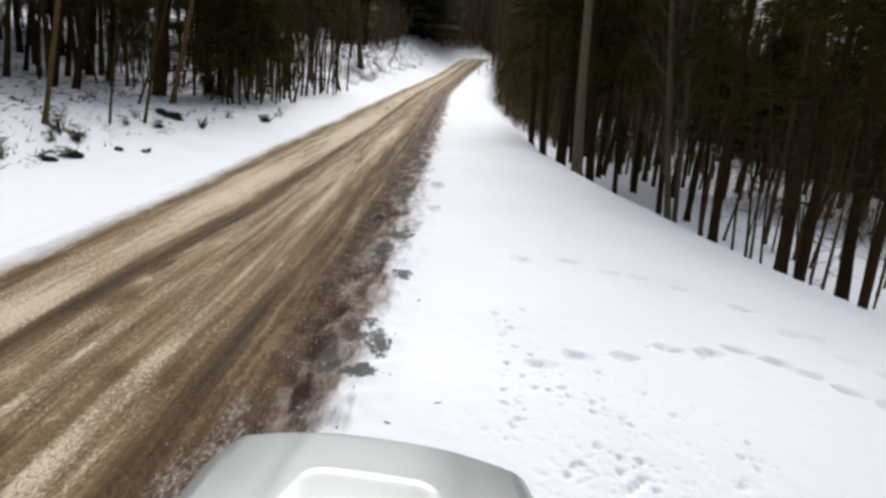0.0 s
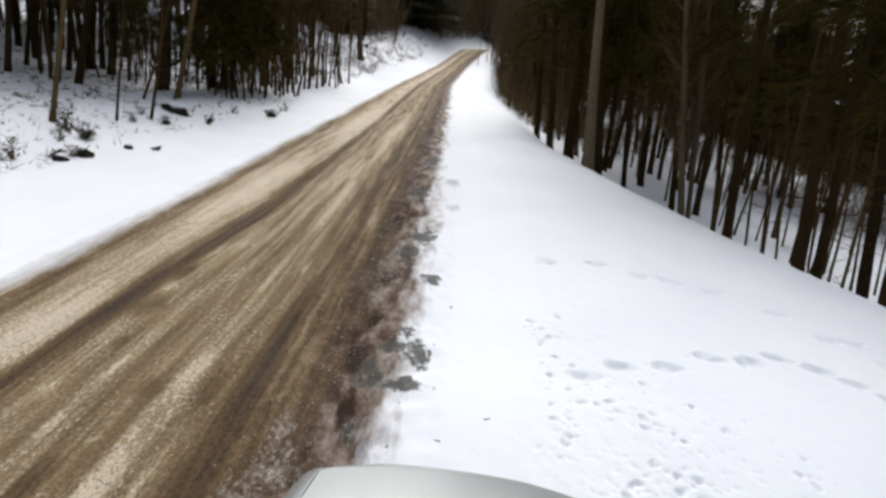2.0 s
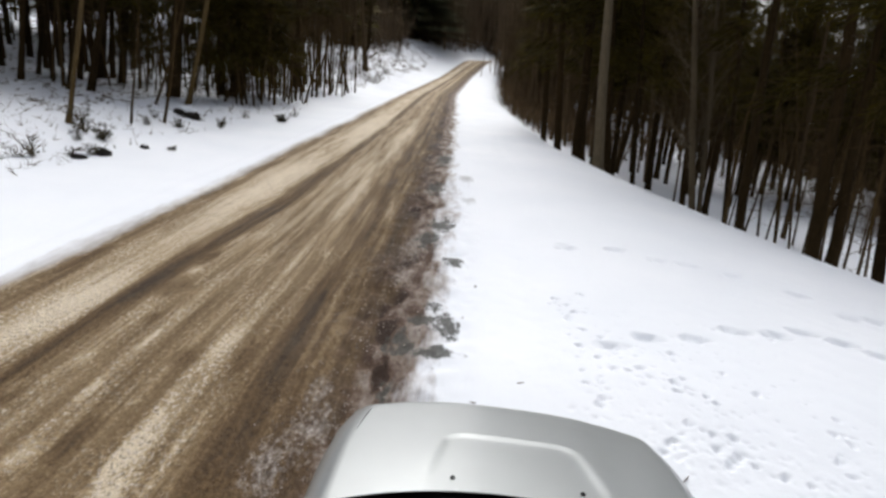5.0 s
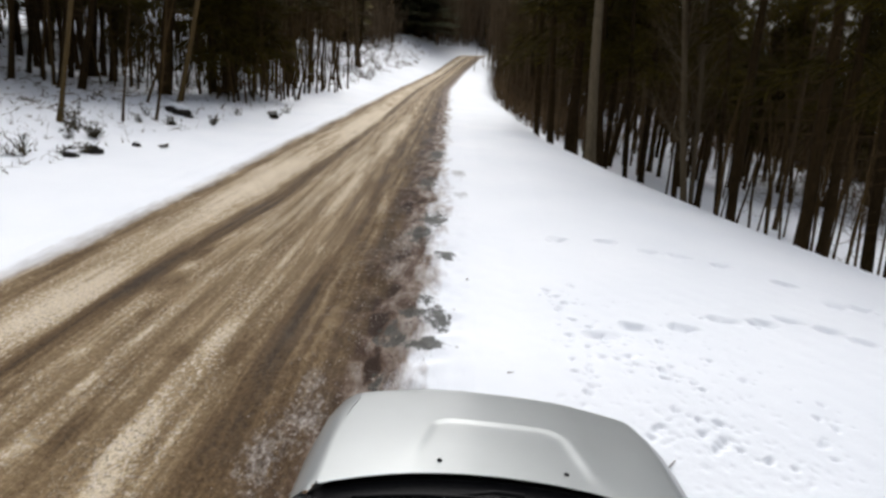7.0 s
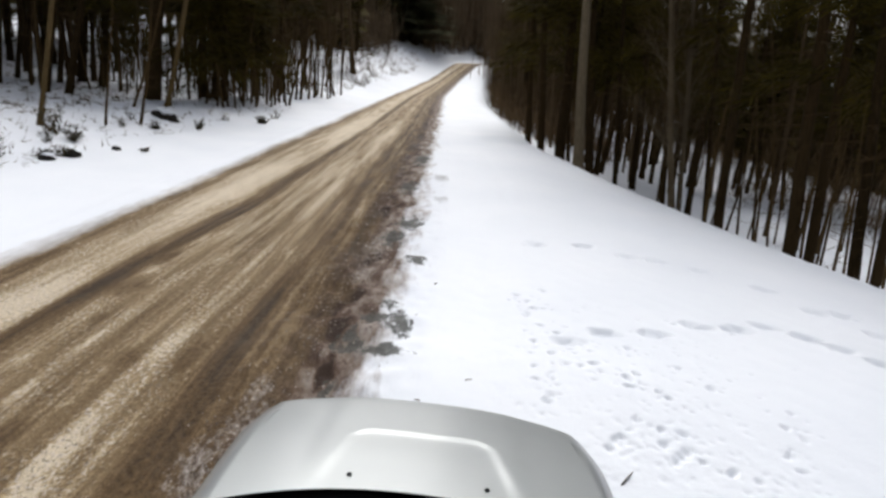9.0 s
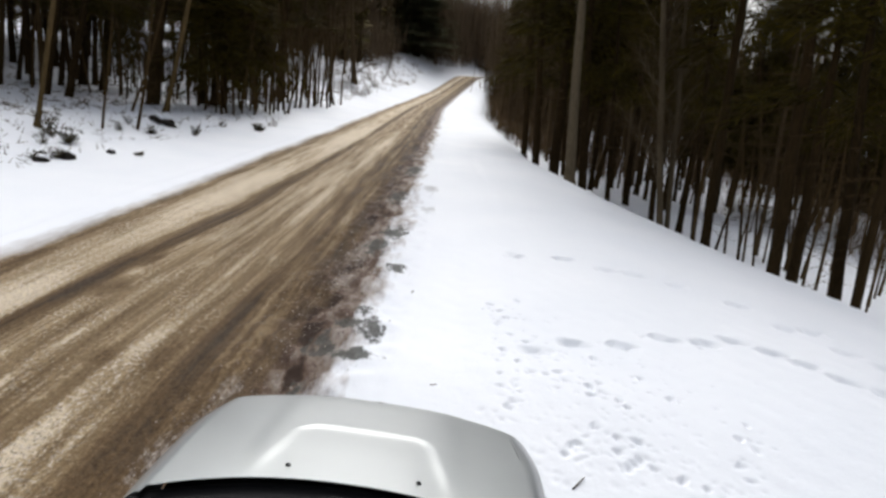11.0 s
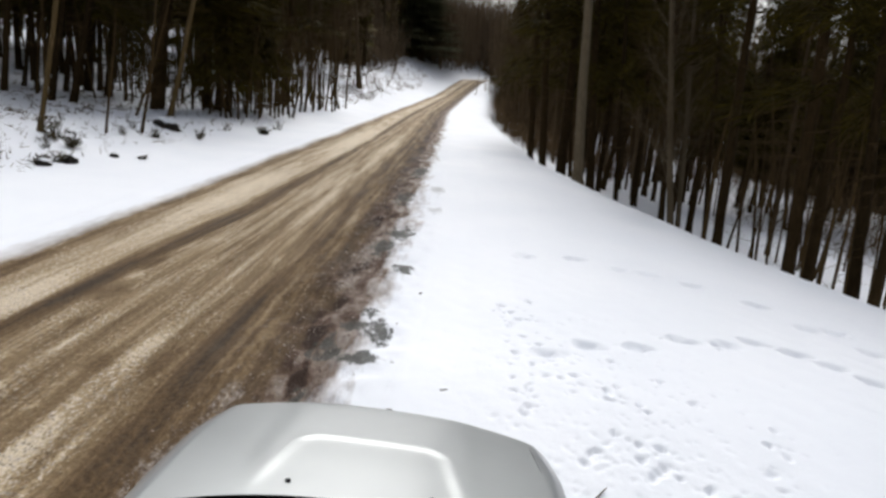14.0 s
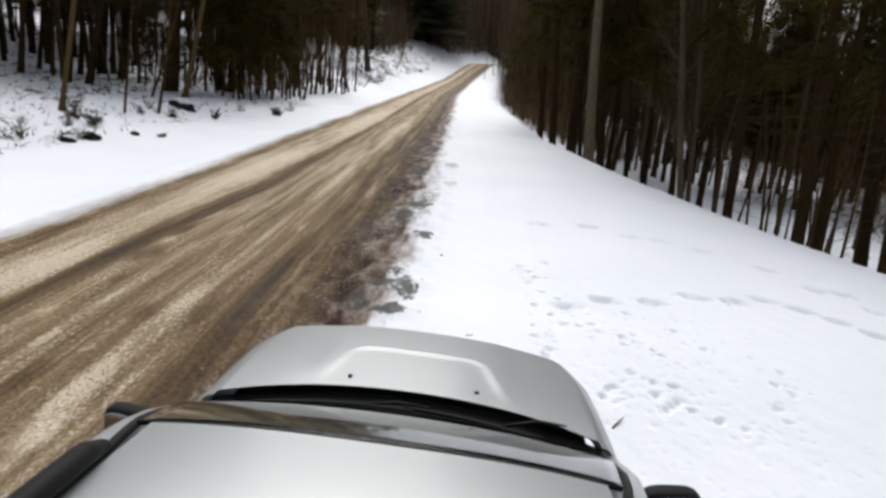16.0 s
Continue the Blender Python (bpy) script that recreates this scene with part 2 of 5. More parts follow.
CRUST = [(1.95, 3.75, 0.22, 0.34), (2.25, 3.4, 0.30, 0.5), (1.75, 3.3, 0.2, 0.42), (1.9, 4.15, 0.13, 0.26), (2.3, 8.3, 0.25, 0.9), (2.25, 6.9, 0.16, 0.5)]
SLUSH = [(2.62, 9.47, 0.25, 0.60), (2.85, 7.55, 0.16, 0.27), (2.70, 5.90, 0.12, 0.18), (2.84, 5.42, 0.15, 0.27), (2.60, 5.56, 0.18, 0.16), (2.74, 4.87, 0.28, 0.14), (2.46, 4.95, 0.20, 0.16),
         (2.40, 5.15, 0.12, 0.2), (2.36, 12.7, 0.24, 0.9), (2.42, 4.2, 0.08, 0.2), (2.42, 8.6, 0.2, 0.5), (2.5, 16.8, 0.24, 1.3)]
FAINT = [(3.06, 13.9, 0.24, 0.60), (3.08, 11.6, 0.20, 0.42)]


def bark_material(name, dark, light):
    n = Nodes(name)
    p = n.object()
    long = n.noise(n.stretch(p, 1, 1, 0.18), 26, 6, 0.65)
    blotch = n.noise(p, 2.2, 4)
    tone = n.ramp(long, (0.32, dark), (0.68, light))
    tone = n.mix(n.math("MULTIPLY", blotch, 0.5), tone, tuple(c * 0.6 for c in dark))
    tone = n.mix(0.35, tone, n.ramp(n.random(), (0, tuple(c * 0.6 for c in dark)), (1, light)))
    n.bump(long, 0.8, 0.03)
    return n.set(colour=tone, rough=0.9, specular=0.05)


def leaf_material(name, dark, light):
    n = Nodes(name)
    isle = n.add("NewGeometry").outputs["Random Per Island"]
    tone = n.ramp(isle, (0.0, dark), (0.8, light), (1.0, tuple(c * 1.15 for c in light)))
    tone = n.mix(n.math("MULTIPLY", n.random(), 0.4), tone, dark)
    return n.set(colour=tone, rough=0.8, specular=0.04)


def paint_material():
    n = Nodes("silver_car_paint")
    p = n.object()
    flake, film = n.noise(p, 900, 2), n.noise(p, 3.0, 5)
    tone = n.mix(n.math("MULTIPLY", n.ramp(film, (0.45, (0, 0, 0)), (0.8, (1, 1, 1))), 0.25), (0.300, 0.318, 0.324), (0.27, 0.282, 0.284))
    n.bump(flake, 0.03, 0.001)
    return n.set(colour=tone, rough=n.ramp(film, (0.3, (0.39,) * 3), (0.8, (0.47,) * 3)), metal=0.63, coat=0.42, coat_rough=0.08)


SNOW = snow_material()
PINE_BARK = bark_material("dark_pine_bark", (0.015, 0.0095, 0.0036), (0.056, 0.035, 0.015))
TAN_BARK = bark_material("tan_bark", (0.058, 0.038, 0.015), (0.16, 0.11, 0.050))
GREY_BARK = bark_material("grey_bark", (0.10, 0.078, 0.048), (0.235, 0.185, 0.12))
TWIG = bark_material("bare_twig", (0.034, 0.021, 0.008), (0.098, 0.063, 0.027))
PALE_BARK = bark_material("pale_brown_bark", (0.062, 0.047, 0.028), (0.15, 0.115, 0.072))
BROWN_BARK = bark_material("brown_bark", (0.05, 0.033, 0.017), (0.125, 0.087, 0.048))
NEEDLE = leaf_material("dark_needles", (0.016, 0.0125, 0.002), (0.064, 0.048, 0.006))
SPRUCE_NEEDLE = leaf_material("spruce_needles", (0.055, 0.058, 0.032), (0.165, 0.16, 0.092))
BRUSH_LEAF = leaf_material("winter_brush", (0.055, 0.036, 0.018), (0.15, 0.10, 0.055))
FAR_TWIG = leaf_material("far_bare_twigs", (0.085, 0.06, 0.037), (0.21, 0.155, 0.10))
SHRUB_LEAF = leaf_material("evergreen_shrub", (0.022, 0.021, 0.012), (0.105, 0.088, 0.055))
STONE = plain("dark_stone", (0.024, 0.021, 0.018), 0.95, grain=0.5, size=14, specular=0.08)
PAINT = paint_material()
BLACK_PLASTIC = plain("black_plastic", (0.011, 0.011, 0.012), 0.65, grain=0.25, size=60, specular=0.12)
RUBBER = plain("tyre_rubber", (0.02, 0.02, 0.02), 0.8, grain=0.3, size=50)
ALLOY = plain("alloy", (0.55, 0.55, 0.56), 0.35, 0.9, grain=0.1)
CHROME = plain("chrome", (0.75, 0.75, 0.76), 0.12, 1.0)
MIRROR = plain("mirror_glass", (0.30, 0.30, 0.31), 0.06, 1.0)
DARK_TRIM = plain("dark_trim", (0.025, 0.025, 0.027), 0.5, grain=0.2)
INTERIOR = plain("grey_interior", (0.12, 0.115, 0.105), 0.8, grain=0.3, size=25)
LAMP_GLASS = plain("lamp_glass", (0.75, 0.76, 0.78), 0.1, 0.2)
RED_GLASS = plain("red_lamp_glass", (0.35, 0.02, 0.015), 0.15)
PLATE = plain("plate_white", (0.7, 0.7, 0.68), 0.4, grain=0.05)


def glass_material():
    n = Nodes("tinted_glass")
    return n.set(colour=(0.16, 0.19, 0.175), rough=0.03, clear=1.0, ior=1.24)


GLASS = glass_material()
# ---- the lie of the land ----
ROAD_Y = np.array([-400, -60, -10, 3, 8.6, 17.6, 30, 60, 104, 130, 170, 300, 900.0])
ROAD_X = np.array([20, 1.5, -2.9, -3.78, -4.15, -5.05, -6.2, -9.2, -11.2, -8.9, 4, 62, 330.0])
HALF = 1.98
CREST_Y = np.array([-400, 0, 5, 9.6, 13, 18, 21, 24.5, 37, 70, 900.0])
CREST_S = np.array([9.5, 9.2, 8.7, 7.9, 6.9, 5.9, 5.4, 4.7, 4.5, 4.4, 4.4])


def smooth(a, b, v):
    k = np.clip((v - a) / (b - a), 0, 1)
    return k * k * (3 - 2 * k)


def road_centre(y):
    """x of the road's middle at y, smoothed over a few metres."""
    y = np.asarray(y, float)
    return sum(np.interp(y + d, ROAD_Y, ROAD_X) for d in (-3, -1.5, 0, 1.5, 3)) / 5


def ripple(x, y, size, seed=0.0):
    """A cheap, smooth, uneven relief between -1 and 1."""
    a, b = x / size, y / size
    return (np.sin(a * 1.7 + 1.3 * np.sin(b * 1.1 + seed) + seed) + np.sin(b * 1.9 + 1.7 * np.sin(a * 0.8 + 2 * seed))
            + np.sin((a + b) * 1.2 + seed * 3)) / 3


def base_height(x, y):
    """Height of the ground without fine relief; x and y may be arrays."""
    x, y = np.asarray(x, float), np.asarray(y, float)
    off = x - road_centre(y)
    s, left = off - HALF, -off - HALF
    rise = 0.9 * smooth(55, 104, y) + 3.2 * smooth(98, 130, y)
    rise = rise + 9.0 * smooth(125, 260, y) + 20 * smooth(220, 600, y)
    crest = np.interp(y, CREST_Y, CREST_S)
    hump = (1 - 0.6 * smooth(14, 30, y)) * smooth(2.6, 5.0, y)
    near = np.interp(s, [-4, -2.5, -0.5, 0.7, 2.5], [0, 0, 0.12, 0.27, 0.32]) * hump
    q = np.clip((s - 2.5) / (crest - 2.5), 0, 1)
    near = near - (0.13 + 0.32 * hump) * q ** (1.5 + 4.5 * smooth(13, 26, y))
    past = np.clip(s - crest, 0, None)
    near = near - 2.9 * (1 - np.exp(-past / 6.0)) - 0.3 * smooth(0, 1.2, past)
    near = near - 0.004 * past * smooth(0, 30, past)
    bank = 0.10 * smooth(0, 0.7, left) + 0.5 * smooth(0.5, 7, left) + 0.45 * smooth(6, 22, left) + 2.0 * smooth(15, 38, left) + 0.02 * np.clip(left - 20, 0, 80)
    far_bank = (0.6 * smooth(0.5, 5, left) + 2.4 * smooth(3, 12, left)) * smooth(40, 85, y)
    return near + rise + bank + far_bank + 0.06 * ripple(x, y, 2.3) * smooth(1.0, 4, np.abs(off)) * np.where(s > 0, 0.4 + 0.6 * smooth(0, 3, past), 1.3)


# ---- helpers for meshes ----
def part(name, mesh, material, parent=None, label="", at=None, smooth_faces=True):
    """One mesh object from (verts, faces) or a bmesh."""
    data = bpy.data.meshes.new(name)
    if isinstance(mesh, bmesh.types.BMesh):
        mesh.to_mesh(data)
        mesh.free()
    else:
        data.from_pydata([tuple(v) for v in mesh[0]], [], [tuple(f) for f in mesh[1]])
        data.validate()
    data.materials.append(material)
    if smooth_faces:
        data.polygons.foreach_set("use_smooth", [True] * len(data.polygons))
    ob = new(name, data)
    if parent:
        ob.parent = parent
    if at is not None:
        ob.matrix_basis = at
    if label:
        ob["label"] = label
    return ob


def sheet(xs, ys, height):
    """Vertices and quads of a height field over the crossing lines xs and ys."""
    gx, gy = np.meshgrid(xs, ys)
    verts = np.stack([gx, gy, height(gx, gy)], -1).reshape(-1, 3)
    n = len(xs)
    j, i = np.meshgrid(np.arange(len(ys) - 1), np.arange(n - 1), indexing="ij")
    a = (j * n + i).ravel()
    return verts, np.stack([a, a + 1, a + n + 1, a + n], -1)


def fast_mesh(name, verts, faces, material):
    data = bpy.data.meshes.new(name)
    data.vertices.add(len(verts))
    data.vertices.foreach_set("co", np.asarray(verts, np.float32).ravel())
    data.loops.add(faces.size)
    data.loops.foreach_set("vertex_index", faces.ravel().astype(np.int32))
    data.polygons.add(len(faces))
    data.polygons.foreach_set("loop_start", np.arange(0, faces.size, faces.shape[1], dtype=np.int32))
    data.update(calc_edges=True)
    data.materials.append(material)
    data.polygons.foreach_set("use_smooth", np.ones(len(faces), bool))
    return data


# ---- ground ----
rng = np.random.default_rng(7)
PRINTS_NEAR = [(0.50, 5.39), (0.88, 5.70), (1.38, 5.81), (1.88, 6.22), (2.33, 6.28), (2.70, 6.52), (3.06, 6.38), (3.33, 6.18), (3.65, 5.96), (3.95, 5.80), (4.3, 5.7)]
PRINTS_FAR = [(0.29, 8.76), (1.03, 8.94), (1.60, 8.64), (2.0, 8.65), (2.59, 8.45), (3.26, 8.03), (3.65, 7.39), (3.98, 7.45), (4.11, 6.88), (4.4, 6.6)]
SCUFFS = [(0.02, 6.55), (0.2, 6.2), (0.24, 5.75), (0.4, 5.6), (0.3, 6.75), (0.11, 5.99), (0.14, 6.37), (0.18, 5.33), (0.51, 5.35), (0.29, 4.66), (0.16, 4.61), (0.24, 4.33), (0.29, 4.42), (0.68, 4.98), (0.72, 4.84), (0.54, 4.91), (0.43, 4.91), (0.32, 5.11), (0.92, 4.79),
          (1.01, 4.9), (0.93, 4.68), (1.04, 5.4), (1.41, 5.12), (1.15, 4.66), (1.2, 4.56), (0.72, 3.98), (0.66, 3.91), (0.77, 4.02), (1.08, 4.17), (1.21, 4.15), (1.06, 4.01), (1.16, 3.91), (1.12, 3.86),
          (1.2, 3.97), (1.3, 3.89), (1.49, 3.83), (2.05, 4.39), (2.16, 4.61), (2.13, 4.31), (1.63, 3.79), (1.95, 4.08), (1.99, 3.94), (1.6, 4.82), (0.91, 4.25)]


def dents(x, y):
    """Footprints, scuffs and kicked-up crumbs of snow."""
    z = np.zeros_like(x)
    # a torn outline for every mark
    bx = x + 0.022 * ripple(x, y, 0.06, 3.0)
    by = y + 0.026 * ripple(x, y, 0.07, 6.0)

    def press(px, py, long, wide, deep, turn):
        near = (np.abs(x - px) < 3 * long + 0.1) & (np.abs(y - py) < 3 * long + 0.1)
        c, s = math.cos(turn), math.sin(turn)
        a, b = ((bx[near] - px) * c + (by[near] - py) * s) / long, ((by[near] - py) * c - (bx[near] - px) * s) / wide
        r = a * a + b * b
        z[near] += -deep * np.exp(-r ** 1.25) + 0.05 * deep * np.exp(-((np.sqrt(r) - 1.5) / 0.35) ** 2)

    for way, deep, wide in ((PRINTS_NEAR, 0.060, 0.09), (PRINTS_FAR, 0.056, 0.12)):
        for k, (px, py) in enumerate(way):
            turn = rng.uniform(-0.25, 0.25)
            press(px - 0.05, py, 0.105, wide, deep * rng.uniform(0.75, 1.1), turn)
            press(px + 0.08, py + rng.uniform(-0.04, 0.04), 0.075, wide * 0.8, deep * rng.uniform(0.5, 0.9), turn)
            if rng.random() < 0.5:
                press(px + rng.uniform(-0.25, 0.25), py + rng.uniform(-0.18, 0.1), 0.035, 0.03, 0.02, 0.0)
    for px, py in SCUFFS:
        size = 0.019 + 0.003 * py
        press(px, py, size * rng.uniform(0.85, 1.3), size * rng.uniform(0.8, 1.15), size * rng.uniform(0.9, 1.35), rng.uniform(0, 3))
        for k in range(3):
            press(px + rng.normal(0, 0.13), py + rng.normal(0, 0.14), size * rng.uniform(0.45, 0.75), size * rng.uniform(0.4, 0.7), size * rng.uniform(0.35, 0.7), rng.uniform(0, 3))
    for k in range(330):
        px, py = rng.normal(1.05, 0.65), rng.normal(4.35, 0.9)
        if px > -0.1 and (py > 3.2 or px > 0.4):
            press(px, py, rng.uniform(0.014, 0.028), rng.uniform(0.012, 0.024), rng.uniform(0.005, 0.014), rng.uniform(0, 3))
    return z


def snow_height(x, y):
    off = x - road_centre(y)
    z = base_height(x, y)
    inside = smooth(HALF + 1.32, HALF + 0.6, off) * smooth(-HALF - 0.80, -HALF - 0.5, off)
    z = z - 0.06 * inside
    bank = smooth(HALF + 2.0, HALF + 5.5, -off) * smooth(-26, -16, x) * smooth(60, 30, y)
    z = z + bank * (0.085 * np.abs(ripple(x, y, 0.5, 7.0)) + 0.04 * ripple(x, y, 0.23, 8.0) - 0.03)
    side = off - HALF
    old_track = np.exp(-((side - 1.75 - 0.12 * np.sin(y * 0.6)) / 0.14) ** 2) + 0.8 * np.exp(-((side - 2.35 - 0.1 * np.sin(y * 0.5 + 1)) / 0.12) ** 2)
    z = z - 0.016 * old_track * (0.65 + 0.35 * ripple(x, y, 0.6, 11.0)) * smooth(5.0, 6.5, y) * smooth(40, 22, y)
    z = z + 0.010 * ripple(x, y, 0.9, 9.0) * smooth(1.2, 2.2, side) * smooth(60, 30, y)
    near = (x > -3) & (x < 9) & (y > -3) & (y < 16)
    if near.any():
        z[near] += dents(x[near], y[near]) + 0.005 * ripple(x[near], y[near], 0.47, 1.0) + 0.003 * ripple(x[near], y[near], 0.09, 2.0)
    return z


def steps(*stretches):
    """Crossing lines from (start, end, spacing) stretches."""
    out = [np.arange(a, b - 1e-9, d) for a, b, d in stretches]
    return np.concatenate(out + [np.array([stretches[-1][1]])])


gx = steps((-900, -200, 70), (-200, -60, 10), (-60, -24, 2), (-24, -16, 0.4), (-16, -8, 0.14), (-8, -1.6, 0.15), (-1.6, -0.4, 0.04), (-0.4, 2.8, 0.018), (2.8, 4.6, 0.024), (4.6, 12, 0.15), (12, 30, 0.7), (30, 80, 5), (80, 200, 20), (200, 900, 70))
gy = steps((-900, -150, 75), (-150, -30, 10), (-30, -4, 1.0), (-4, 2.6, 0.2), (2.6, 6.8, 0.018), (6.8, 9.4, 0.026), (9.4, 20, 0.15), (20, 34, 0.22), (34, 60, 0.5), (60, 140, 1.5), (140, 240, 10), (240, 1200, 80))
verts, faces = sheet(gx, gy, snow_height)
ground = new("ground", fast_mesh("ground", verts, faces, SNOW))
tagged(ground, "snow-covered verge and forest floor with footprints", "ground", kind="structure")

# the road: a strip that follows the land, with worn wheel tracks
across = np.concatenate([np.arange(-HALF - 0.85, HALF + 1.35, 0.05), [HALF + 1.35]])
along = steps((-60, 0, 0.6), (0, 14, 0.06), (14, 40, 0.25), (40, 160, 1.0))


ROAD = road_material()


def road_height(u, v):
    x = u + road_centre(v)
    rut = -0.025 * np.exp(-((u + 0.95) / 0.28) ** 2) - 0.025 * np.exp(-((u - 0.75) / 0.28) ** 2)
    lip = 0.03 * np.exp(-((np.abs(u + 0.1) - HALF) / 0.22) ** 2)
    churn = 0.030 * ripple(u, v, 0.16, 4.0) + 0.022 * ripple(u, v, 0.075, 5.0) + 0.03 * ripple(u, v, 0.5, 6.0)
    rough = churn * smooth(1.2, 1.9, u) * smooth(HALF + 1.35, HALF + 1.0, u) + 0.006 * ripple(u * 3, v * 0.6, 0.2, 3.0) * smooth(2.3, 1.5, np.abs(u))
    low = base_height(x, v) - 0.05 * smooth(HALF + 1.32, HALF + 0.6, u) * smooth(-HALF - 0.80, -HALF - 0.5, u)
    z = base_height(x, v) + (rut + lip + rough + 0.012) * smooth(HALF + 1.35, HALF + 1.1, u) * smooth(-HALF - 0.85, -HALF - 0.6, u) - 0.012 * smooth(HALF + 1.1, HALF + 1.35, u) - 0.025 * smooth(-HALF - 0.6, -HALF - 0.85, u)
    z = z + (0.005 * ripple(x, v, 0.47, 1.0) + 0.003 * ripple(x, v, 0.09, 2.0)) * smooth(HALF + 0.5, HALF + 1.0, u)
    return np.maximum(z, low - 0.012 * smooth(HALF + 1.1, HALF + 1.35, u))


verts, faces = sheet(across, along, road_height)
uvs = verts[:, :2].astype(np.float32)
# the wheel tracks drift a little towards the middle with distance
uvs[:, 0] -= (0.30 * smooth(7, 12, uvs[:, 1]) + 0.16 * smooth(12, 20, uvs[:, 1])) * np.exp(-((uvs[:, 0] + 0.5) / 0.6) ** 2)
verts[:, 0] += road_centre(verts[:, 1])
data = fast_mesh("road", verts, faces, ROAD)
layer = data.uv_layers.new(name="UVMap")
layer.data.foreach_set("uv", uvs[faces.ravel()].ravel())
for name, places in (("dark", DARK), ("pale", PALE), ("soil", SOIL), ("crust", CRUST), ("slush", SLUSH), ("faint", FAINT)):
    best = np.full(len(uvs), -4.0)
    for pu, pv, su, sv in places:
        best = np.maximum(best, 1 - np.hypot((uvs[:, 0] - pu) / su, (uvs[:, 1] - pv) / sv))
    data.attributes.new(name, "FLOAT", "POINT").data.foreach_set("value", best.astype(np.float32))
road = tagged(new("road", data), "rural road of brown sanded slush with wheel tracks", "road", kind="structure")


def land(x, y):
    return float(base_height(np.array([x]), np.array([y]))[0])


# ---- the car ----
def grid_surface(rows):
    """Verts and quads from equal-length rows of points."""
    n = len(rows[0])
    verts = [p for row in rows for p in row]
    faces = [(j * n + i, j * n + i + 1, (j + 1) * n + i + 1, (j + 1) * n + i) for j in range(len(rows) - 1) for i in range(n - 1)]
    return verts, faces


def thick(mesh, depth):
    """A surface given thickness downwards along its normals, as a bmesh."""
    bm = bmesh.new()
    vs = [bm.verts.new(v) for v in mesh[0]]
    for f in mesh[1]:
        bm.faces.new([vs[i] for i in f])
    bmesh.ops.recalc_face_normals(bm, faces=bm.faces)
    if sum(f.normal.z for f in bm.faces) < 0:
        bmesh.ops.reverse_faces(bm, faces=bm.faces)
    bmesh.ops.solidify(bm, geom=bm.faces[:], thickness=depth)
    return bm


def box(sx, sy, sz, bevel=0.01, segments=2):
    bm = bmesh.new()
    bmesh.ops.create_cube(bm, size=1, matrix=Matrix.Diagonal((sx, sy, sz, 1)))
    if bevel:
        bmesh.ops.bevel(bm, geom=bm.edges[:], offset=min(bevel, 0.45 * min(sx, sy, sz)), segments=segments, affect="EDGES")
    return bm


def tube(points, radius, sides=8, ends=True, flat=1.0):
    """Verts and faces of a tube along points; radius may be a list; flat squashes it in z."""
    pts = [Vector(p) for p in points]
    radii = radius if isinstance(radius, (list, tuple)) else [radius] * len(pts)
    verts, faces = [], []
    for k, p in enumerate(pts):
        way = (pts[min(k + 1, len(pts) - 1)] - pts[max(k - 1, 0)]).normalized()
        if k == 0 or flat != 1.0:
            side = way.cross(Vector((0, 0, 1)))
            side = side if side.length > 1e-3 else Vector((1, 0, 0))
        else:
            side = side - way * side.dot(way)
        side = side.normalized()
        up = side.cross(way)
        for a in range(sides):
            t = 2 * math.pi * a / sides
            verts.append(p + radii[k] * (math.cos(t) * side + flat * math.sin(t) * up))
    for k in range(len(pts) - 1):
        for a in range(sides):
            b = (a + 1) % sides
            faces.append((k * sides + a, k * sides + b, (k + 1) * sides + b, (k + 1) * sides + a))
    if ends:
        faces.append(tuple(reversed(range(sides))))
        faces.append(tuple((len(pts) - 1) * sides + a for a in range(sides)))
    return verts, faces


def pebble(sx, sy, sz, power=4.0, n=20):
    """A rounded box: a superellipsoid of the given half sizes."""
    def bend(v):
        return math.copysign(abs(v) ** (2 / power), v)
    rows = []
    for j in range(n + 1):
        b = -math.pi / 2 + math.pi * j / n
        rows.append([(sx * bend(math.cos(b)) * bend(math.cos(a)), sy * bend(math.cos(b)) * bend(math.sin(a)), sz * bend(math.sin(b))) for a in np.linspace(0, 2 * math.pi, 2 * n + 1)])
    return grid_surface(rows)


def lathe(profile, sides=28):
    """A body turned about the x axis from (x, radius) pairs."""
    rows = [[(x, r * math.cos(2 * math.pi * k / sides), r * math.sin(2 * math.pi * k / sides)) for k in range(sides + 1)] for x, r in profile]
    return grid_surface(rows)


def ease(a, b, v):
    k = min(1, max(0, (v - a) / (b - a)))
    return k * k * (3 - 2 * k)


HOOD_BACK, HOOD_NOSE, HOOD_SIDE = 1.05, 1.95, 0.775


def hood_top(x, y):
    """Height of the bonnet: crowned, with a raised middle and a sunk centre panel."""
    ax = abs(x)
    t = (y - HOOD_BACK) / (HOOD_NOSE - HOOD_BACK)
    z = 1.115 - 0.07 * t - 0.05 * t * t - 0.045 * (ax / HOOD_SIDE) ** 2.2
    dome = 0.445 - 0.02 * t
    z += 0.0042 * ease(dome + 0.06, dome - 0.05, ax) * ease(-0.02, 0.3, t)
    inner, stop = 0.385 - 0.07 * ease(0.0, 0.52, t), 0.52 - 0.07 * ease(0.22, 0.36, ax)
    sunk = ease(inner + 0.02, inner - 0.025, ax) * ease(stop + 0.02, stop - 0.035, t)
    rim = math.exp(-((ax - inner) / 0.034) ** 2) * ease(stop + 0.03, stop - 0.04, t) + math.exp(-((t - stop) / 0.042) ** 2) * ease(inner + 0.02, inner - 0.03, ax)
    z += (-0.0058 * sunk + 0.0018 * min(1, rim)) * ease(-0.05, 0.25, t)
    return z


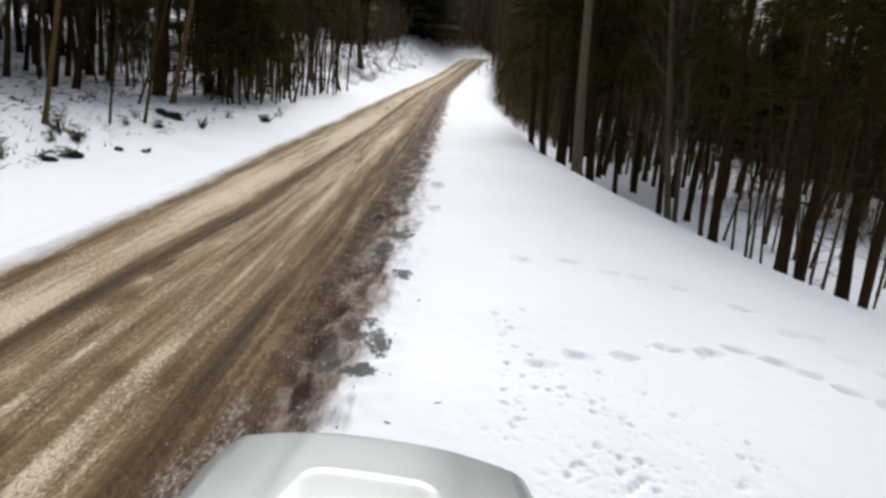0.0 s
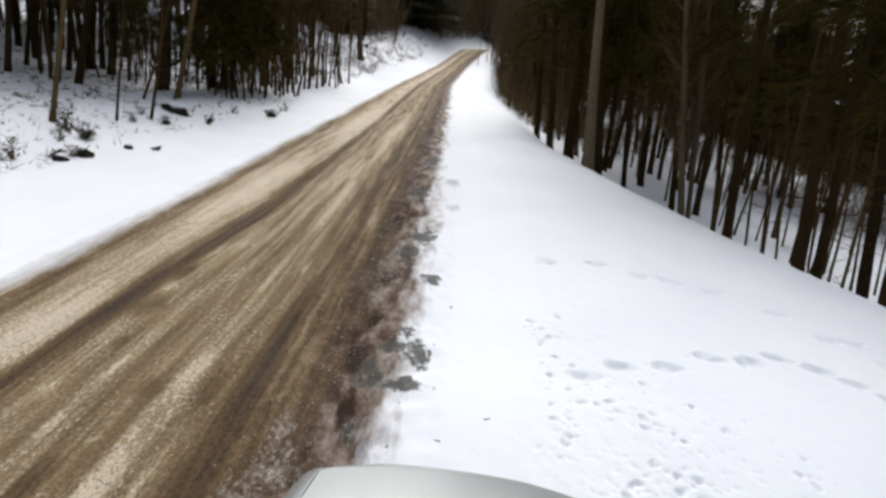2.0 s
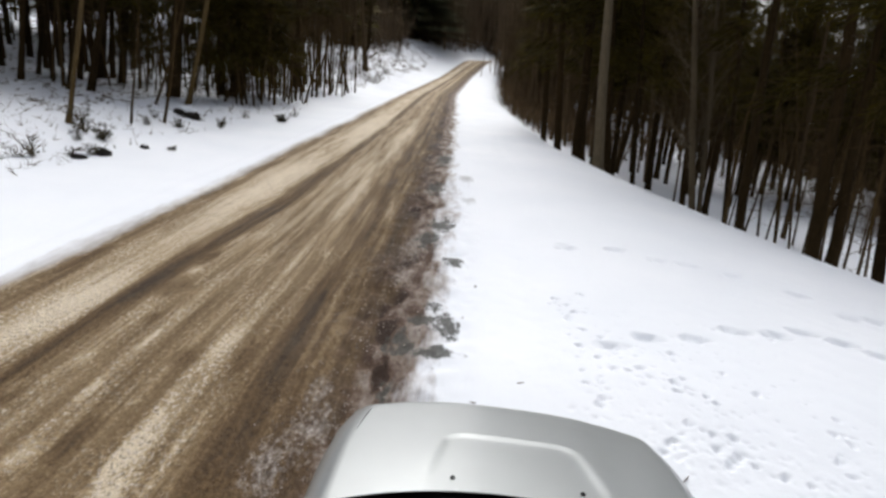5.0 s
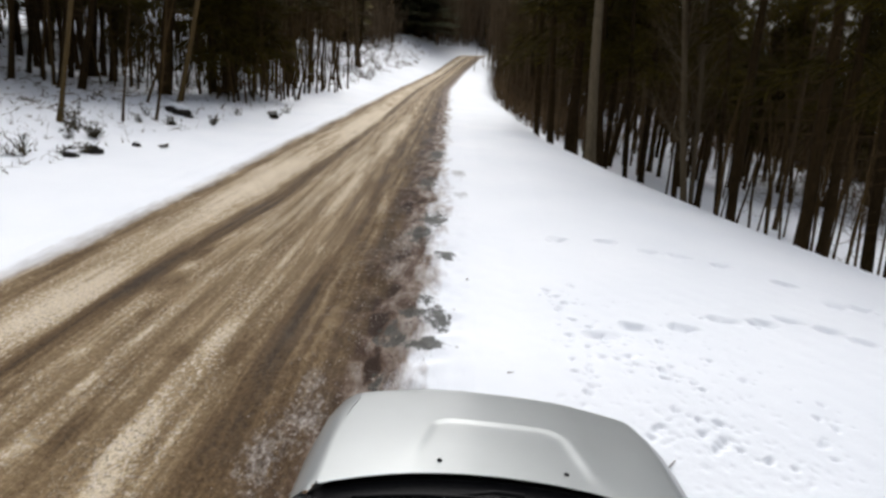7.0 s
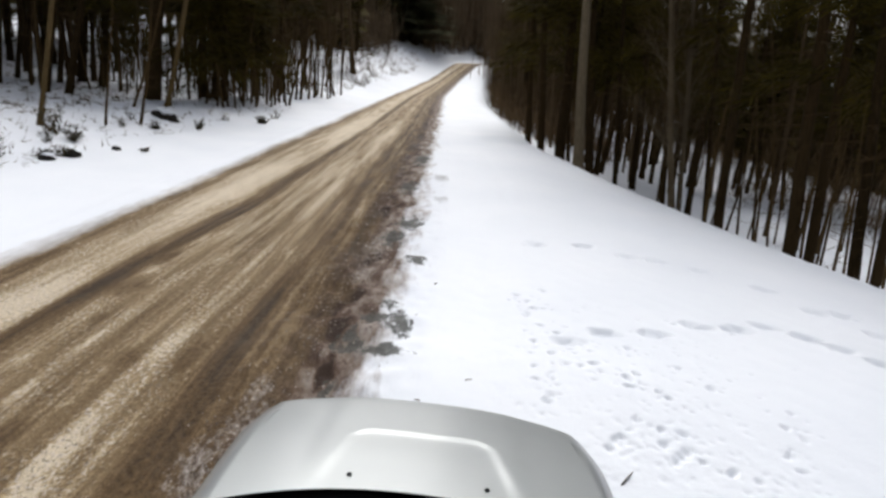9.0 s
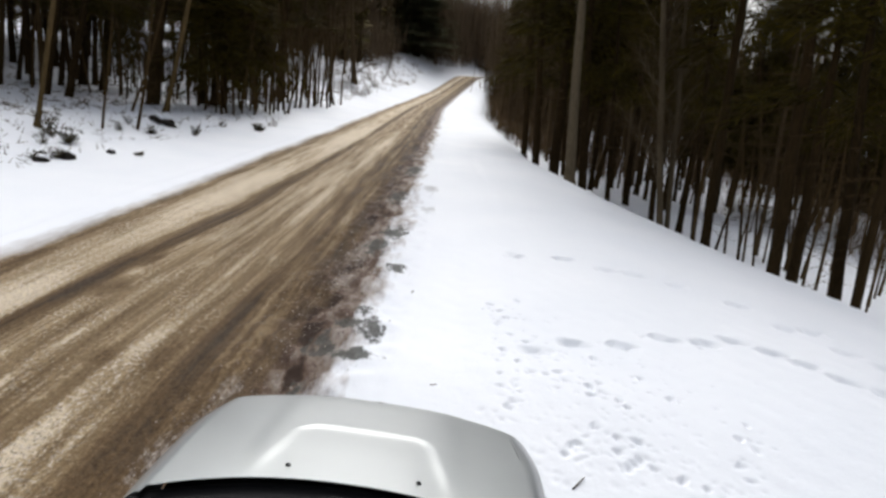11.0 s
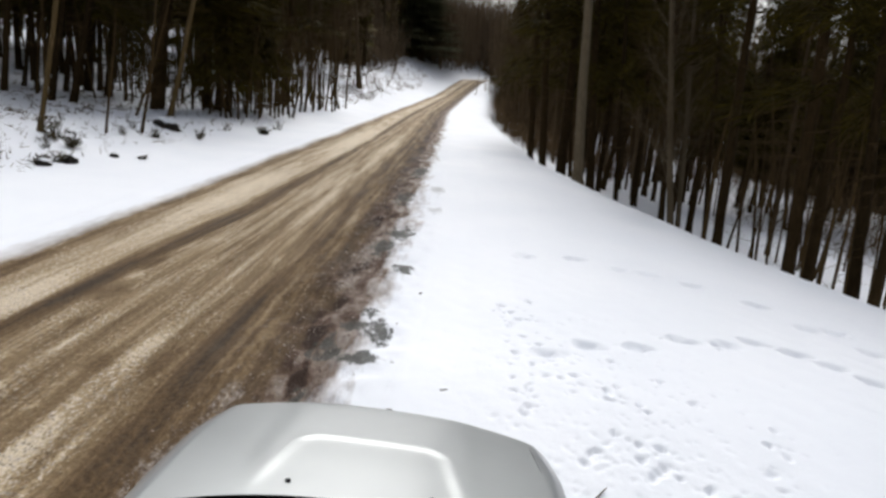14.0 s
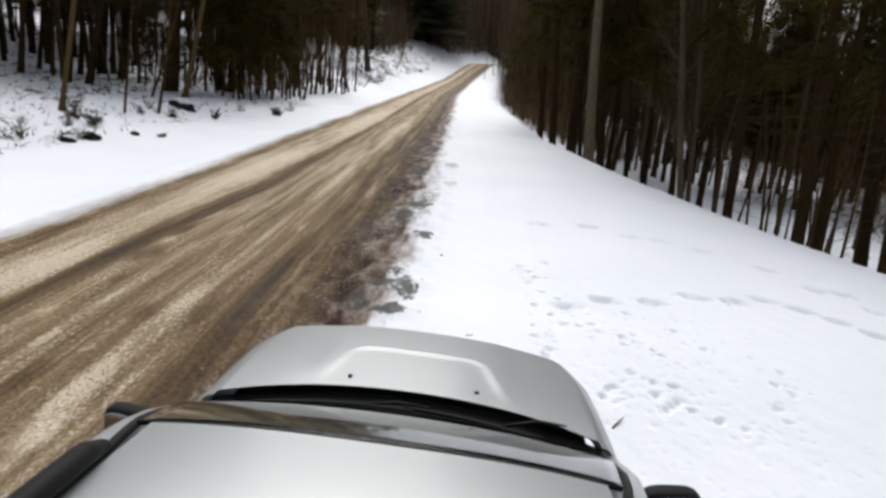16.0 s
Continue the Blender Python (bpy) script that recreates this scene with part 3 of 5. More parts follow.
def hood_back(x):
    return HOOD_BACK - 0.135 * (abs(x) / HOOD_SIDE) ** 2.2


def hood_front(x):
    return HOOD_NOSE - 0.12 * (abs(x) / HOOD_SIDE) ** 3.0


def make_car(place):
    car = new("car")
    car.matrix_basis = place
    tagged(car, "silver compact SUV parked on the snowy road edge", "car")

    # bonnet
    rows = []
    for j in range(61):
        row = []
        for i in range(91):
            x = (0.75 - 0.05 * ease(0.45, 1.0, j / 60)) * (i / 45 - 1)
            y = hood_back(x) + (hood_front(x) - hood_back(x)) * j / 60
            z = hood_top(x, y)
            k = j / 60
            z -= 0.05 * ease(0.93, 1.0, k) ** 2
            row.append((x, y, z))
        rows.append(row)
    hood = part("hood", grid_surface(rows), PAINT, car, "silver bonnet with a raised centre panel")
    for sx in (-0.272, 0.272):
        nozzle = box(0.020, 0.016, 0.014, 0.004)
        part("washer_nozzle", nozzle, BLACK_PLASTIC, hood, "black washer nozzle", at=pose(sx, 1.13, hood_top(sx, 1.13) + 0.004))

    # wings: from the bonnet's side over the shoulder and down the flank to the wheel arch
    for side in (-1, 1):
        rows = []
        for j in range(49):
            y = 0.90 + (2.06 - 0.90) * j / 48
            k = ease(1.50, 2.06, y)
            wide = 0.895 - 0.10 * k ** 1.5
            yy = min(max(y, hood_back(0.70)), hood_front(0.70))
            top = hood_top(0.70, yy) - 0.004 - 0.95 * max(0, y - hood_front(0.70) + 0.02) - 0.06 * max(0, hood_back(0.70) - y)
            d = abs(y - 1.32)
            low = 0.36 + math.sqrt(max(0.0, 0.43 ** 2 - d * d)) * 0.95 if d < 0.43 else 0.36
            pinch = 0.03 * ease(0.985, 0.91, y)
            prof = [(0.742 - 0.06 * k + pinch, top - 0.011), (0.766 - 0.068 * k + 0.7 * pinch, top - 0.014), (0.79 - 0.07 * k + 0.4 * pinch, top - 0.023), (0.842 - 0.07 * k, top - 0.062), (wide - 0.022, top - 0.14)]
            for q in (0.15, 0.35, 0.6, 0.8, 1.0):
                prof.append((wide - 0.012 * q, (top - 0.16) * (1 - q) + low * q))
            rows.append([(side * a, y, b) for a, b in prof])
        part("fender", grid_surface(rows), PAINT, car)

    # lower body: one closed shell from nose to tail under the windows
    stations = [(-2.20, 0.70, 0.45, 0.98), (-2.12, 0.80, 0.36, 1.02), (-1.80, 0.86, 0.34, 1.05), (-1.2, 0.885, 0.33, 1.06), (-0.4, 0.89, 0.33, 1.06), (0.5, 0.89, 0.33, 1.055), (0.84, 0.885, 0.33, 1.04), (0.93, 0.88, 0.33, 1.02)]
    rows = []
    for y, wide, low, high in stations:
        ring = [(0.0, low), (wide * 0.9, low), (wide * 0.985, low + 0.08), (wide, low + 0.25), (wide * 1.0, high - 0.28), (wide * 0.975, high - 0.06), (wide * 0.93, high), (0.0, high)]
        rows.append([(a, y, b) for a, b in ring] + [(-a, y, b) for a, b in reversed(ring[1:-1])] + [(0, y, low)])
    mesh = grid_surface(rows)
    n = len(rows[0]) - 1
    mesh[1].append(tuple(range(n)))
    mesh[1].append(tuple(reversed([(len(rows) - 1) * (n + 1) + k for k in range(n)])))
    part("body", mesh, PAINT, car, smooth_faces=False)
    part("sill_cladding", box(1.80, 3.2, 0.16, 0.03), BLACK_PLASTIC, car, "dark grey plastic cladding", at=pose(0, -0.3, 0.36))
    part("engine_bay", box(1.20, 1.0, 0.5, 0.05), BLACK_PLASTIC, car, at=pose(0, 1.38, 0.62))
    part("scuttle", box(1.50, 0.42, 0.36, 0.03), BLACK_PLASTIC, car, at=pose(0, 0.98, 0.83))

    # front end
    rows = []
    for z, grow, wide in ((0.32, -0.02, 0.80), (0.38, 0.03, 0.85), (0.52, 0.06, 0.87), (0.62, 0.05, 0.87), (0.66, 0.0, 0.85)):
        rows.append([(wide * math.sin(a), 1.52 + (0.62 + grow) * max(0, math.cos(a)) ** 0.55, z) for a in np.linspace(-math.pi / 2, math.pi / 2, 31)])
    part("front_bumper", grid_surface(rows), PAINT, car)
    part("grille", box(0.86, 0.05, 0.17, 0.02), BLACK_PLASTIC, car, "black slatted grille", at=pose(0, 2.02, 0.80, -8))
    for k in range(3):
        part("grille_bar", box(0.84, 0.03, 0.018, 0.006), CHROME, car, at=pose(0, 2.04, 0.75 + 0.05 * k))
    part("number_plate", box(0.31, 0.012, 0.155, 0.004), PLATE, car, "plain white plate", at=pose(0, 2.21, 0.50))
    for side in (-1, 1):
        part("headlight", box(0.30, 0.14, 0.17, 0.04, 3), LAMP_GLASS, car, "clear headlight", at=pose(side * 0.60, 1.93, 0.80, 0, 0, -side * 18))
        part("fog_lamp", box(0.13, 0.06, 0.10, 0.03, 3), LAMP_GLASS, car, at=pose(side * 0.58, 2.11, 0.46, 0, 0, -side * 12))
        part("tail_lamp", box(0.10, 0.12, 0.36, 0.03, 3), RED_GLASS, car, "red tail lamp", at=pose(side * 0.76, -2.14, 0.92))

    # cowl under the windscreen, with wipers
    rows = []
    for j in range(9):
        k = j / 8
        row = []
        for i in range(41):
            x = -0.785 + 1.57 * i / 40
            back, front = 0.925 - 0.11 * (abs(x) / 0.73) ** 2, hood_back(x) + 0.03
            y = back + (front - back) * k
            row.append((x, y, 1.078 - 0.03 * (abs(x) / 0.73) ** 2 - 0.015 * math.sin(math.pi * k) + (0.0 if k < 0.9 else -0.01)))
        rows.append(row)
    part("cowl", thick(grid_surface(rows), 0.02), BLACK_PLASTIC, car, "black plastic cowl panel")
    for x0, x1 in ((-0.60, 0.02), (-0.02, 0.58)):
        pts = [(x0 + (x1 - x0) * t, 0.945 - 0.10 * ((x0 + (x1 - x0) * t) / 0.73) ** 2 - 0.01 - 0.02 * t, 1.105 - 0.03 * ((x0 + (x1 - x0) * t) / 0.73) ** 2) for t in np.linspace(0, 1, 9)]
        wiper = part("wiper", tube(pts, 0.008, 6), BLACK_PLASTIC, car, "black wiper")
        mid = pts[5]
        part("wiper_arm", tube([(x1 + 0.06, 0.99, 1.08), ((mid[0] + x1) / 2 + 0.05, 0.955, 1.112), mid], [0.012, 0.009, 0.006], 6), BLACK_PLASTIC, wiper)

    # glasshouse: windscreen, roof, pillars, side and rear windows
    def screen(x, t):
        """Windscreen: t 0 at the cowl, 1 at the roof."""
        half = 0.770 - 0.230 * t
        r = abs(x) / half
        y = (0.945 - 0.11 * r ** 2.2) * (1 - t) + (-0.055 - 0.004 * r ** 2.4) * t
        z = (1.085 - 0.018 * r ** 2) * (1 - t) + (1.602 - 0.026 * r ** 2.8) * t + 0.028 * math.sin(math.pi * t)
        return y, z

    rows = []
    for j in range(13):
        t = j / 12
        half = 0.770 - 0.230 * t
        rows.append([(half * (i / 15 - 1), *screen(half * (i / 15 - 1), t)) for i in range(31)])
    glass = part("windscreen", thick(grid_surface(rows), 0.006), GLASS, car, "tinted windscreen")
    glass.visible_shadow = False
    edge = [(0.54 * (i / 15 - 1), *screen(0.54 * (i / 15 - 1), 1.0)) for i in range(31)]
    part("screen_seal", tube([(x, y + 0.002, z + 0.002) for x, y, z in edge], 0.004, 6), BLACK_PLASTIC, car)

    def roof_point(x, y):
        r = abs(x) / 0.53
        back = ease(-1.2, -2.0, y)
        front = min(1.0, max(0.0, (y + 0.75) / 0.70))
        return 1.664 - 0.026 * r ** 2.8 - 0.062 * front ** 1.7 - 0.05 * back

    rows = []
    for j in range(41):
        k = j / 40
        row = []
        for i in range(41):
            half = 0.505
            x = half * (i / 20 - 1)
            front = -0.060 - 0.004 * (abs(x) / half) ** 2.4
            y = front + (-1.98 - front) * k
            row.append((x, y, roof_point(x, y) + 0.004))
        rows.append(row)
    part("roof", grid_surface(rows), PAINT, car, "silver roof panel")
    for side in (-1, 1):
        # A-pillar, roof edge and rear pillar as one bent bar
        pts = [(side * 0.79, 0.82, 1.05), (side * 0.757, 0.62, 1.165), (side * 0.732, 0.51, 1.235), (side * 0.664, 0.22, 1.40), (side * 0.608, 0.03, 1.50), (side * 0.575, -0.09, 1.553), (side * 0.558, -0.20, 1.583),
               (side * 0.552, -0.4, 1.602), (side * 0.55, -0.7, 1.612), (side * 0.55, -1.2, 1.61), (side * 0.59, -1.75, 1.59), (side * 0.66, -2.02, 1.45), (side * 0.75, -2.16, 1.06)]
        part("pillar_and_roof_edge", tube(pts, [0.034, 0.024, 0.022, 0.022, 0.022, 0.025, 0.028, 0.034, 0.038, 0.04, 0.055, 0.07, 0.09], 12), PAINT, car)
        seal = [(side * 0.760, 0.835, 1.088), (side * 0.727, 0.60, 1.20), (side * 0.700, 0.50, 1.262), (side * 0.636, 0.22, 1.425), (side * 0.582, 0.03, 1.527), (side * 0.548, -0.09, 1.577), (side * 0.527, -0.20, 1.606),
                (side * 0.514, -0.40, 1.640), (side * 0.510, -0.7, 1.655), (side * 0.510, -1.2, 1.655), (side * 0.515, -1.9, 1.60)]
        part("pillar_seal", tube([(x, y, z - 0.006) for x, y, z in seal], 0.0115, 8), BLACK_PLASTIC, car, "black rubber strip")
        # side glass
        rows = []
        for j in range(5):
            t = j / 4
            a, b = 0.66 - 0.78 * t, -1.98 + 0.18 * t
            rows.append([(side * (0.79 - 0.245 * t), a + (b - a) * i / 12, 1.06 + (1.585 - 1.06) * t) for i in range(13)])
        part("side_window", grid_surface(rows), DARK_TRIM, car, "dark tinted side glass")
        for y in (-0.35, -1.30):
            part("door_pillar", tube([(side * 0.825, y, 1.06), (side * 0.56, y - 0.03, 1.585)], 0.03, 8), BLACK_PLASTIC, car)
        # roof rail
        rail = [(side * 0.532, -0.20, 1.610), (side * 0.526, -0.27, 1.640), (side * 0.522, -0.42, 1.660), (side * 0.520, -0.8, 1.690), (side * 0.520, -1.2, 1.697), (side * 0.522, -1.62, 1.675), (side * 0.525, -1.84, 1.61)]
        part("roof_rail", tube(rail, [0.016, 0.024, 0.024, 0.024, 0.024, 0.024, 0.016], 10), BLACK_PLASTIC, car, "black roof rail")
        # doors: cut lines and handles
        for y in (0.72, -0.35, -1.25):
            part("door_gap", box(0.008, 0.008, 0.60, 0.002, 1), DARK_TRIM, car, at=pose(side * 0.886, y, 0.74))
        for y in (-0.15, -1.08):
            part("door_handle", box(0.035, 0.17, 0.035, 0.012), PAINT, car, at=pose(side * 0.90, y, 0.90))
        # mirror
        mirror = pebble(0.108, 0.038, 0.068, 3.6)
        housing = part("door_mirror", mirror, BLACK_PLASTIC, car, "black door mirror", at=pose(side * (0.935 if side < 0 else 0.95), 0.62, 1.085 if side < 0 else 1.06, 0, 0, side * 10))
        part("mirror_glass", pebble(0.092, 0.005, 0.055, 3.6, 14), MIRROR, housing, "dark mirror glass", at=pose(0, -0.036, 0))
        part("mirror_stem", tube([(-side * 0.18, 0.03, -0.06), (-side * 0.08, 0.0, -0.03)], 0.03, 8), BLACK_PLASTIC, housing)
        # wheels
        for y in (1.32, -1.30):
            wheel = new("wheel")
            wheel.parent = car
            wheel.matrix_basis = pose(side * 0.77, y, 0.355)
            part("tyre", lathe([(-0.11, 0.21), (-0.115, 0.30), (-0.085, 0.35), (0.085, 0.35), (0.115, 0.30), (0.11, 0.21), (-0.11, 0.21)]), RUBBER, wheel)
            part("rim", lathe([(side * 0.02, 0.0), (side * 0.06, 0.05), (side * 0.04, 0.07), (side * 0.03, 0.17), (side * 0.09, 0.20), (side * 0.10, 0.215), (-side * 0.09, 0.215)]), ALLOY, wheel)
            for k in range(5):
                part("spoke", box(0.03, 0.05, 0.17, 0.012), ALLOY, wheel, at=pose(side * 0.065, 0, 0) @ pose(0, 0, 0, 72 * k) @ pose(0, 0, 0.11))
    part("rear_window", box(1.20, 0.02, 0.46, 0.008), DARK_TRIM, car, "dark tinted rear glass", at=pose(0, -2.10, 1.30, -16))
    part("tailgate", box(1.50, 0.10, 0.55, 0.04), PAINT, car, at=pose(0, -2.16, 0.82))
    part("rear_bumper", box(1.70, 0.20, 0.24, 0.06, 3), PAINT, car, at=pose(0, -2.18, 0.50))
    # inside
    part("dashboard", box(1.32, 0.36, 0.18, 0.06, 3), INTERIOR, car, "grey dashboard", at=pose(0, 0.46, 0.99))
    part("cabin_floor", box(1.55, 2.5, 0.06, 0.02), INTERIOR, car, at=pose(0, -0.7, 0.52))
    rim_ring = [(0.18 * math.cos(a), 0, 0.18 * math.sin(a)) for a in np.linspace(0, 2 * math.pi, 25)]
    part("steering_wheel", tube(rim_ring, 0.016, 8, False), BLACK_PLASTIC, car, at=pose(-0.37, 0.20, 1.03, -28))
    for sx in (-0.37, 0.37):
        seat = part("seat", box(0.50, 0.50, 0.16, 0.06, 3), INTERIOR, car, at=pose(sx, -0.25, 0.72))
        part("seat_back", box(0.48, 0.14, 0.62, 0.06, 3), INTERIOR, seat, at=pose(0, -0.30, 0.30, -12))
        part("headrest", box(0.26, 0.09, 0.17, 0.04, 3), INTERIOR, seat, at=pose(0, -0.40, 0.70, -12))
    return car


CAR_TURN = 4.0
make_car(pose(-0.435, 0.97, -0.02, 0, 2.5, CAR_TURN))


# ---- trees ----
def trunk_mesh(height, radius, seed, sides=10, levels=20, bend=0.25, flare=0.45, crook=0.010, knots=0.06):
    r = random.Random(seed)
    p1, p2 = r.uniform(0, 6), r.uniform(0, 6)
    pts, radii = [], []
    for k in range(levels + 1):
        t = (k / levels) ** 1.3
        z = t * height
        wob = crook * min(1, z)
        pts.append((bend * math.sin(1.7 * t + p1) * t + wob * math.sin(z * 1.9 + p2), bend * math.sin(2.1 * t + p2) * t + wob * math.sin(z * 1.6 + p1), z - 0.25))
        radii.append(radius * ((1 - t) ** 0.85 + 0.015) * (1 + flare * math.exp(-z / 0.22)) * r.uniform(1 - knots, 1 + knots))
    return tube(pts, radii, sides), pts


def along_stem(pts, t):
    k = min(int(t * (len(pts) - 1)), len(pts) - 2)
    f = t * (len(pts) - 1) - k
    return Vector(pts[k]).lerp(Vector(pts[k + 1]), f)


def add_tube(store, mesh):
    base = len(store[0])
    store[0].extend(mesh[0])
    store[1].extend(tuple(i + base for i in f) for f in mesh[1])


def spray(store, at, way, size, r, leaves=6, fat=1.0):
    """A spray of needles: narrow triangles fanned about a drooping twig."""
    side = way.cross(Vector((0, 0, 1)))
    side = side.normalized() if side.length > 0.01 else Vector((1, 0, 0))
    for k in range(leaves):
        a = r.uniform(-1.1, 1.1)
        d = (way * math.cos(a) + side * math.sin(a) + Vector((0, 0, r.uniform(-0.55, 0.25)))).normalized()
        w = d.cross(Vector((r.uniform(-1, 1), r.uniform(-1, 1), 1))).normalized() * size * fat * r.uniform(0.028, 0.055)
        p = at + Vector((r.gauss(0, 1), r.gauss(0, 1), r.gauss(0, 0.6))) * size * 0.25
        base = len(store[0])
        store[0].extend([p - w * 0.3, p + d * size * 0.45 - w, p + d * size * r.uniform(0.85, 1.2), p + d * size * 0.5 + w])
        store[1].append((base, base + 1, base + 2, base + 3))


def limb(store, start, way, length, radius, r, sides=5, bits=5, droop=-0.15):
    pts, p, d = [start], start.copy(), way.copy()
    for k in range(bits):
        d = (d + Vector((r.uniform(-0.2, 0.2), r.uniform(-0.2, 0.2), droop * 0.3 + r.uniform(-0.1, 0.1)))).normalized()
        p = p + d * length / bits
        pts.append(p.copy())
    add_tube(store, tube(pts, [radius * (1 - 0.85 * k / bits) for k in range(bits + 1)], sides, False))
    return pts


def make_pine(seed, height=15.0, radius=0.15, dead_from=1.6, green_from=4.0, density=1.0, bark=None, label="", needles=None, bend=0.3, flare=0.45, knots=0.06):
    """A forest pine: bare stem with dead branches below, needles above."""
    r = random.Random(seed)
    tree = new("pine_tree")
    tagged(tree, label or "tall dark pine with dead lower branches in snow", "tree", "woods along the road")
    stem, pts = trunk_mesh(height, radius, seed, bend=bend, flare=flare, knots=knots)
    part("trunk", stem, bark or PINE_BARK, tree)
    limbs, crown = ([], []), ([], [])
    z = dead_from
    while z < height * 0.97:
        t = (z + 0.25) / height
        at = along_stem(pts, min(0.98, t ** (1 / 1.3)))
        green = z > green_from
        a = r.uniform(0, 2 * math.pi)
        reach = (0.55 + 0.9 * r.random()) * (1.6 if green else 1.0) * max(0.25, 1.15 - z / height)
        way = Vector((math.cos(a), math.sin(a), r.uniform(-0.25, 0.25 if not green else 0.1)))
        ends = limb(limbs, at, way.normalized(), reach * 1.25, 0.016 + 0.012 * (1 - t), r, 4, 4)
        if not green:
            for e in ends[2:]:
                limb(limbs, e, Vector((r.uniform(-1, 1), r.uniform(-1, 1), r.uniform(-0.5, 0.3))).normalized(), 0.35, 0.006, r, 3, 2)
        else:
            for e in ends[1:]:
                for _ in range(2):
                    spray(crown, e + Vector((r.gauss(0, 0.2), r.gauss(0, 0.2), r.gauss(0, 0.12))), (way + Vector((r.gauss(0, 0.5), r.gauss(0, 0.5), -0.2))).normalized(), r.uniform(0.4, 0.7), r, 14)
        z += (0.20 if green else 0.16) / density * r.uniform(0.6, 1.4)
    tagged(part("branchwork", limbs, TWIG, tree), kind="stuff")
    tagged(part("crown", crown, needles or NEEDLE, tree, smooth_faces=False), kind="stuff")
    return tree


def make_bare(seed, height=13.0, radius=0.15, bark=None, label="", twigs=1.0):
    """A leafless broadleaved tree: stem, forking limbs and fine twigs."""
    r = random.Random(seed)
    tree = new("bare_tree")
    tagged(tree, label or "leafless brown tree with fine twigs", "tree", "woods along the road")
    stem, pts = trunk_mesh(height, radius, seed, bend=0.5)
    part("trunk", stem, bark or BROWN_BARK, tree)
    limbs, fine = ([], []), ([], [])
    for k in range(int(26 * twigs)):
        t = r.uniform(0.16, 0.95)
        at = along_stem(pts, t)
        a = r.uniform(0, 2 * math.pi)
        way = Vector((math.cos(a), math.sin(a), r.uniform(0.5, 1.3))).normalized()
        ends = limb(limbs, at, way, (1 - t * 0.7) * r.uniform(1.4, 3.2), 0.035 * (1.1 - t), r, 5, 6, 0.2)
        for e in ends[1:]:
            for _ in range(3):
                w2 = (way + Vector((r.gauss(0, 0.7), r.gauss(0, 0.7), r.gauss(0.1, 0.4)))).normalized()
                sub = limb(limbs, e, w2, r.uniform(0.5, 1.1), 0.009, r, 3, 3, 0.1)
                for s in sub[1:]:
                    limb(fine, s, (w2 + Vector((r.gauss(0, 0.6), r.gauss(0, 0.6), r.gauss(0, 0.4)))).normalized(), r.uniform(0.25, 0.6), 0.005, r, 3, 2, 0.1)
    tagged(part("limbwork", limbs, bark or BROWN_BARK, tree), kind="stuff")
    tagged(part("twigwork", fine, TWIG, tree), kind="stuff")
    return tree


def make_sapling(seed, height=6.0, radius=0.04):
    r = random.Random(seed)
    tree = new("sapling")
    tagged(tree, "thin bare sapling standing in snow", "sapling", "saplings in the woods")
    stem, pts = trunk_mesh(height, radius, seed, 7, 10, 0.3)
    part("trunk", stem, TWIG, tree)
    limbs = ([], [])
    for k in range(16):
        t = r.uniform(0.25, 0.95)
        a = r.uniform(0, 2 * math.pi)
        ends = limb(limbs, along_stem(pts, t), Vector((math.cos(a), math.sin(a), r.uniform(0.1, 0.8))).normalized(), r.uniform(0.4, 1.1), 0.009, r, 3, 3)
        limb(limbs, ends[2], Vector((r.uniform(-1, 1), r.uniform(-1, 1), 0.3)).normalized(), 0.4, 0.005, r, 3, 2)
    tagged(part("branchwork", limbs, TWIG, tree), kind="stuff")
    return tree


PINES = [make_pine(k, 14 + 1.5 * (k % 4), 0.15, 2.6 + 0.4 * (k % 3), 4.0 + 0.6 * (k % 3)) for k in range(6)]
BARES = [make_bare(40 + k) for k in range(4)]
SAPS = [make_sapling(60 + k, 4.5 + k) for k in range(4)]
OPEN = [make_pine(20 + k, 14 + 1.5 * (k % 4), 0.15, 2.0 + 0.5 * (k % 3), 4.0 + 0.8 * (k % 3), 0.50, None, "dark pine with sparse crown on the slope") for k in range(5)]
YOUNG = [make_pine(90 + k, 4.0 + 0.8 * k, 0.05, 0.3, 1.3 + 0.4 * k, 0.55, TWIG, "young brownish evergreen in the roadside thicket") for k in range(3)]
TANS = [make_pine(80, 14, 0.15, 3.6, 5.5, 0.6, TAN_BARK, "slender tan-barked tree leaning over the snowy bank", None, 0.5, 1.2)]
GREYS = [make_pine(81, 17, 0.15, 6.0, 8.0, 0.7, GREY_BARK, "tall grey-brown straight trunk at the bank's edge", None, 0.15, 0.7, 0.015)]
FORKS = [make_bare(47, 14, 0.15, PALE_BARK, "pale grey leafless tree forking above the bank", 1.2)]
FIRST_USED = set()


def plant(models, x, y, radius, lean_x=0.0, lean_y=0.0, turn=0.0, tall=1.0, model_radius=0.15, sink=0.0):
    """Sets a copy of a model on the land; the first use moves the model itself."""
    model = models[int(abs(x * 37 + y * 91)) % len(models)]
    k = radius / model_radius
    axis = Vector((lean_x, lean_y, 1.0)).normalized()
    tilt = Vector((0, 0, 1)).rotation_difference(axis).to_matrix().to_4x4()
    m = Matrix.Translation((x, y, land(x, y) - sink)) @ tilt @ pose(0, 0, 0, 0, 0, turn) @ Matrix.Diagonal((k, k, tall, 1))
    if model.name not in FIRST_USED:
        FIRST_USED.add(model.name)
        model.matrix_basis = m
        return model
    return copy_thing_at(model, m)


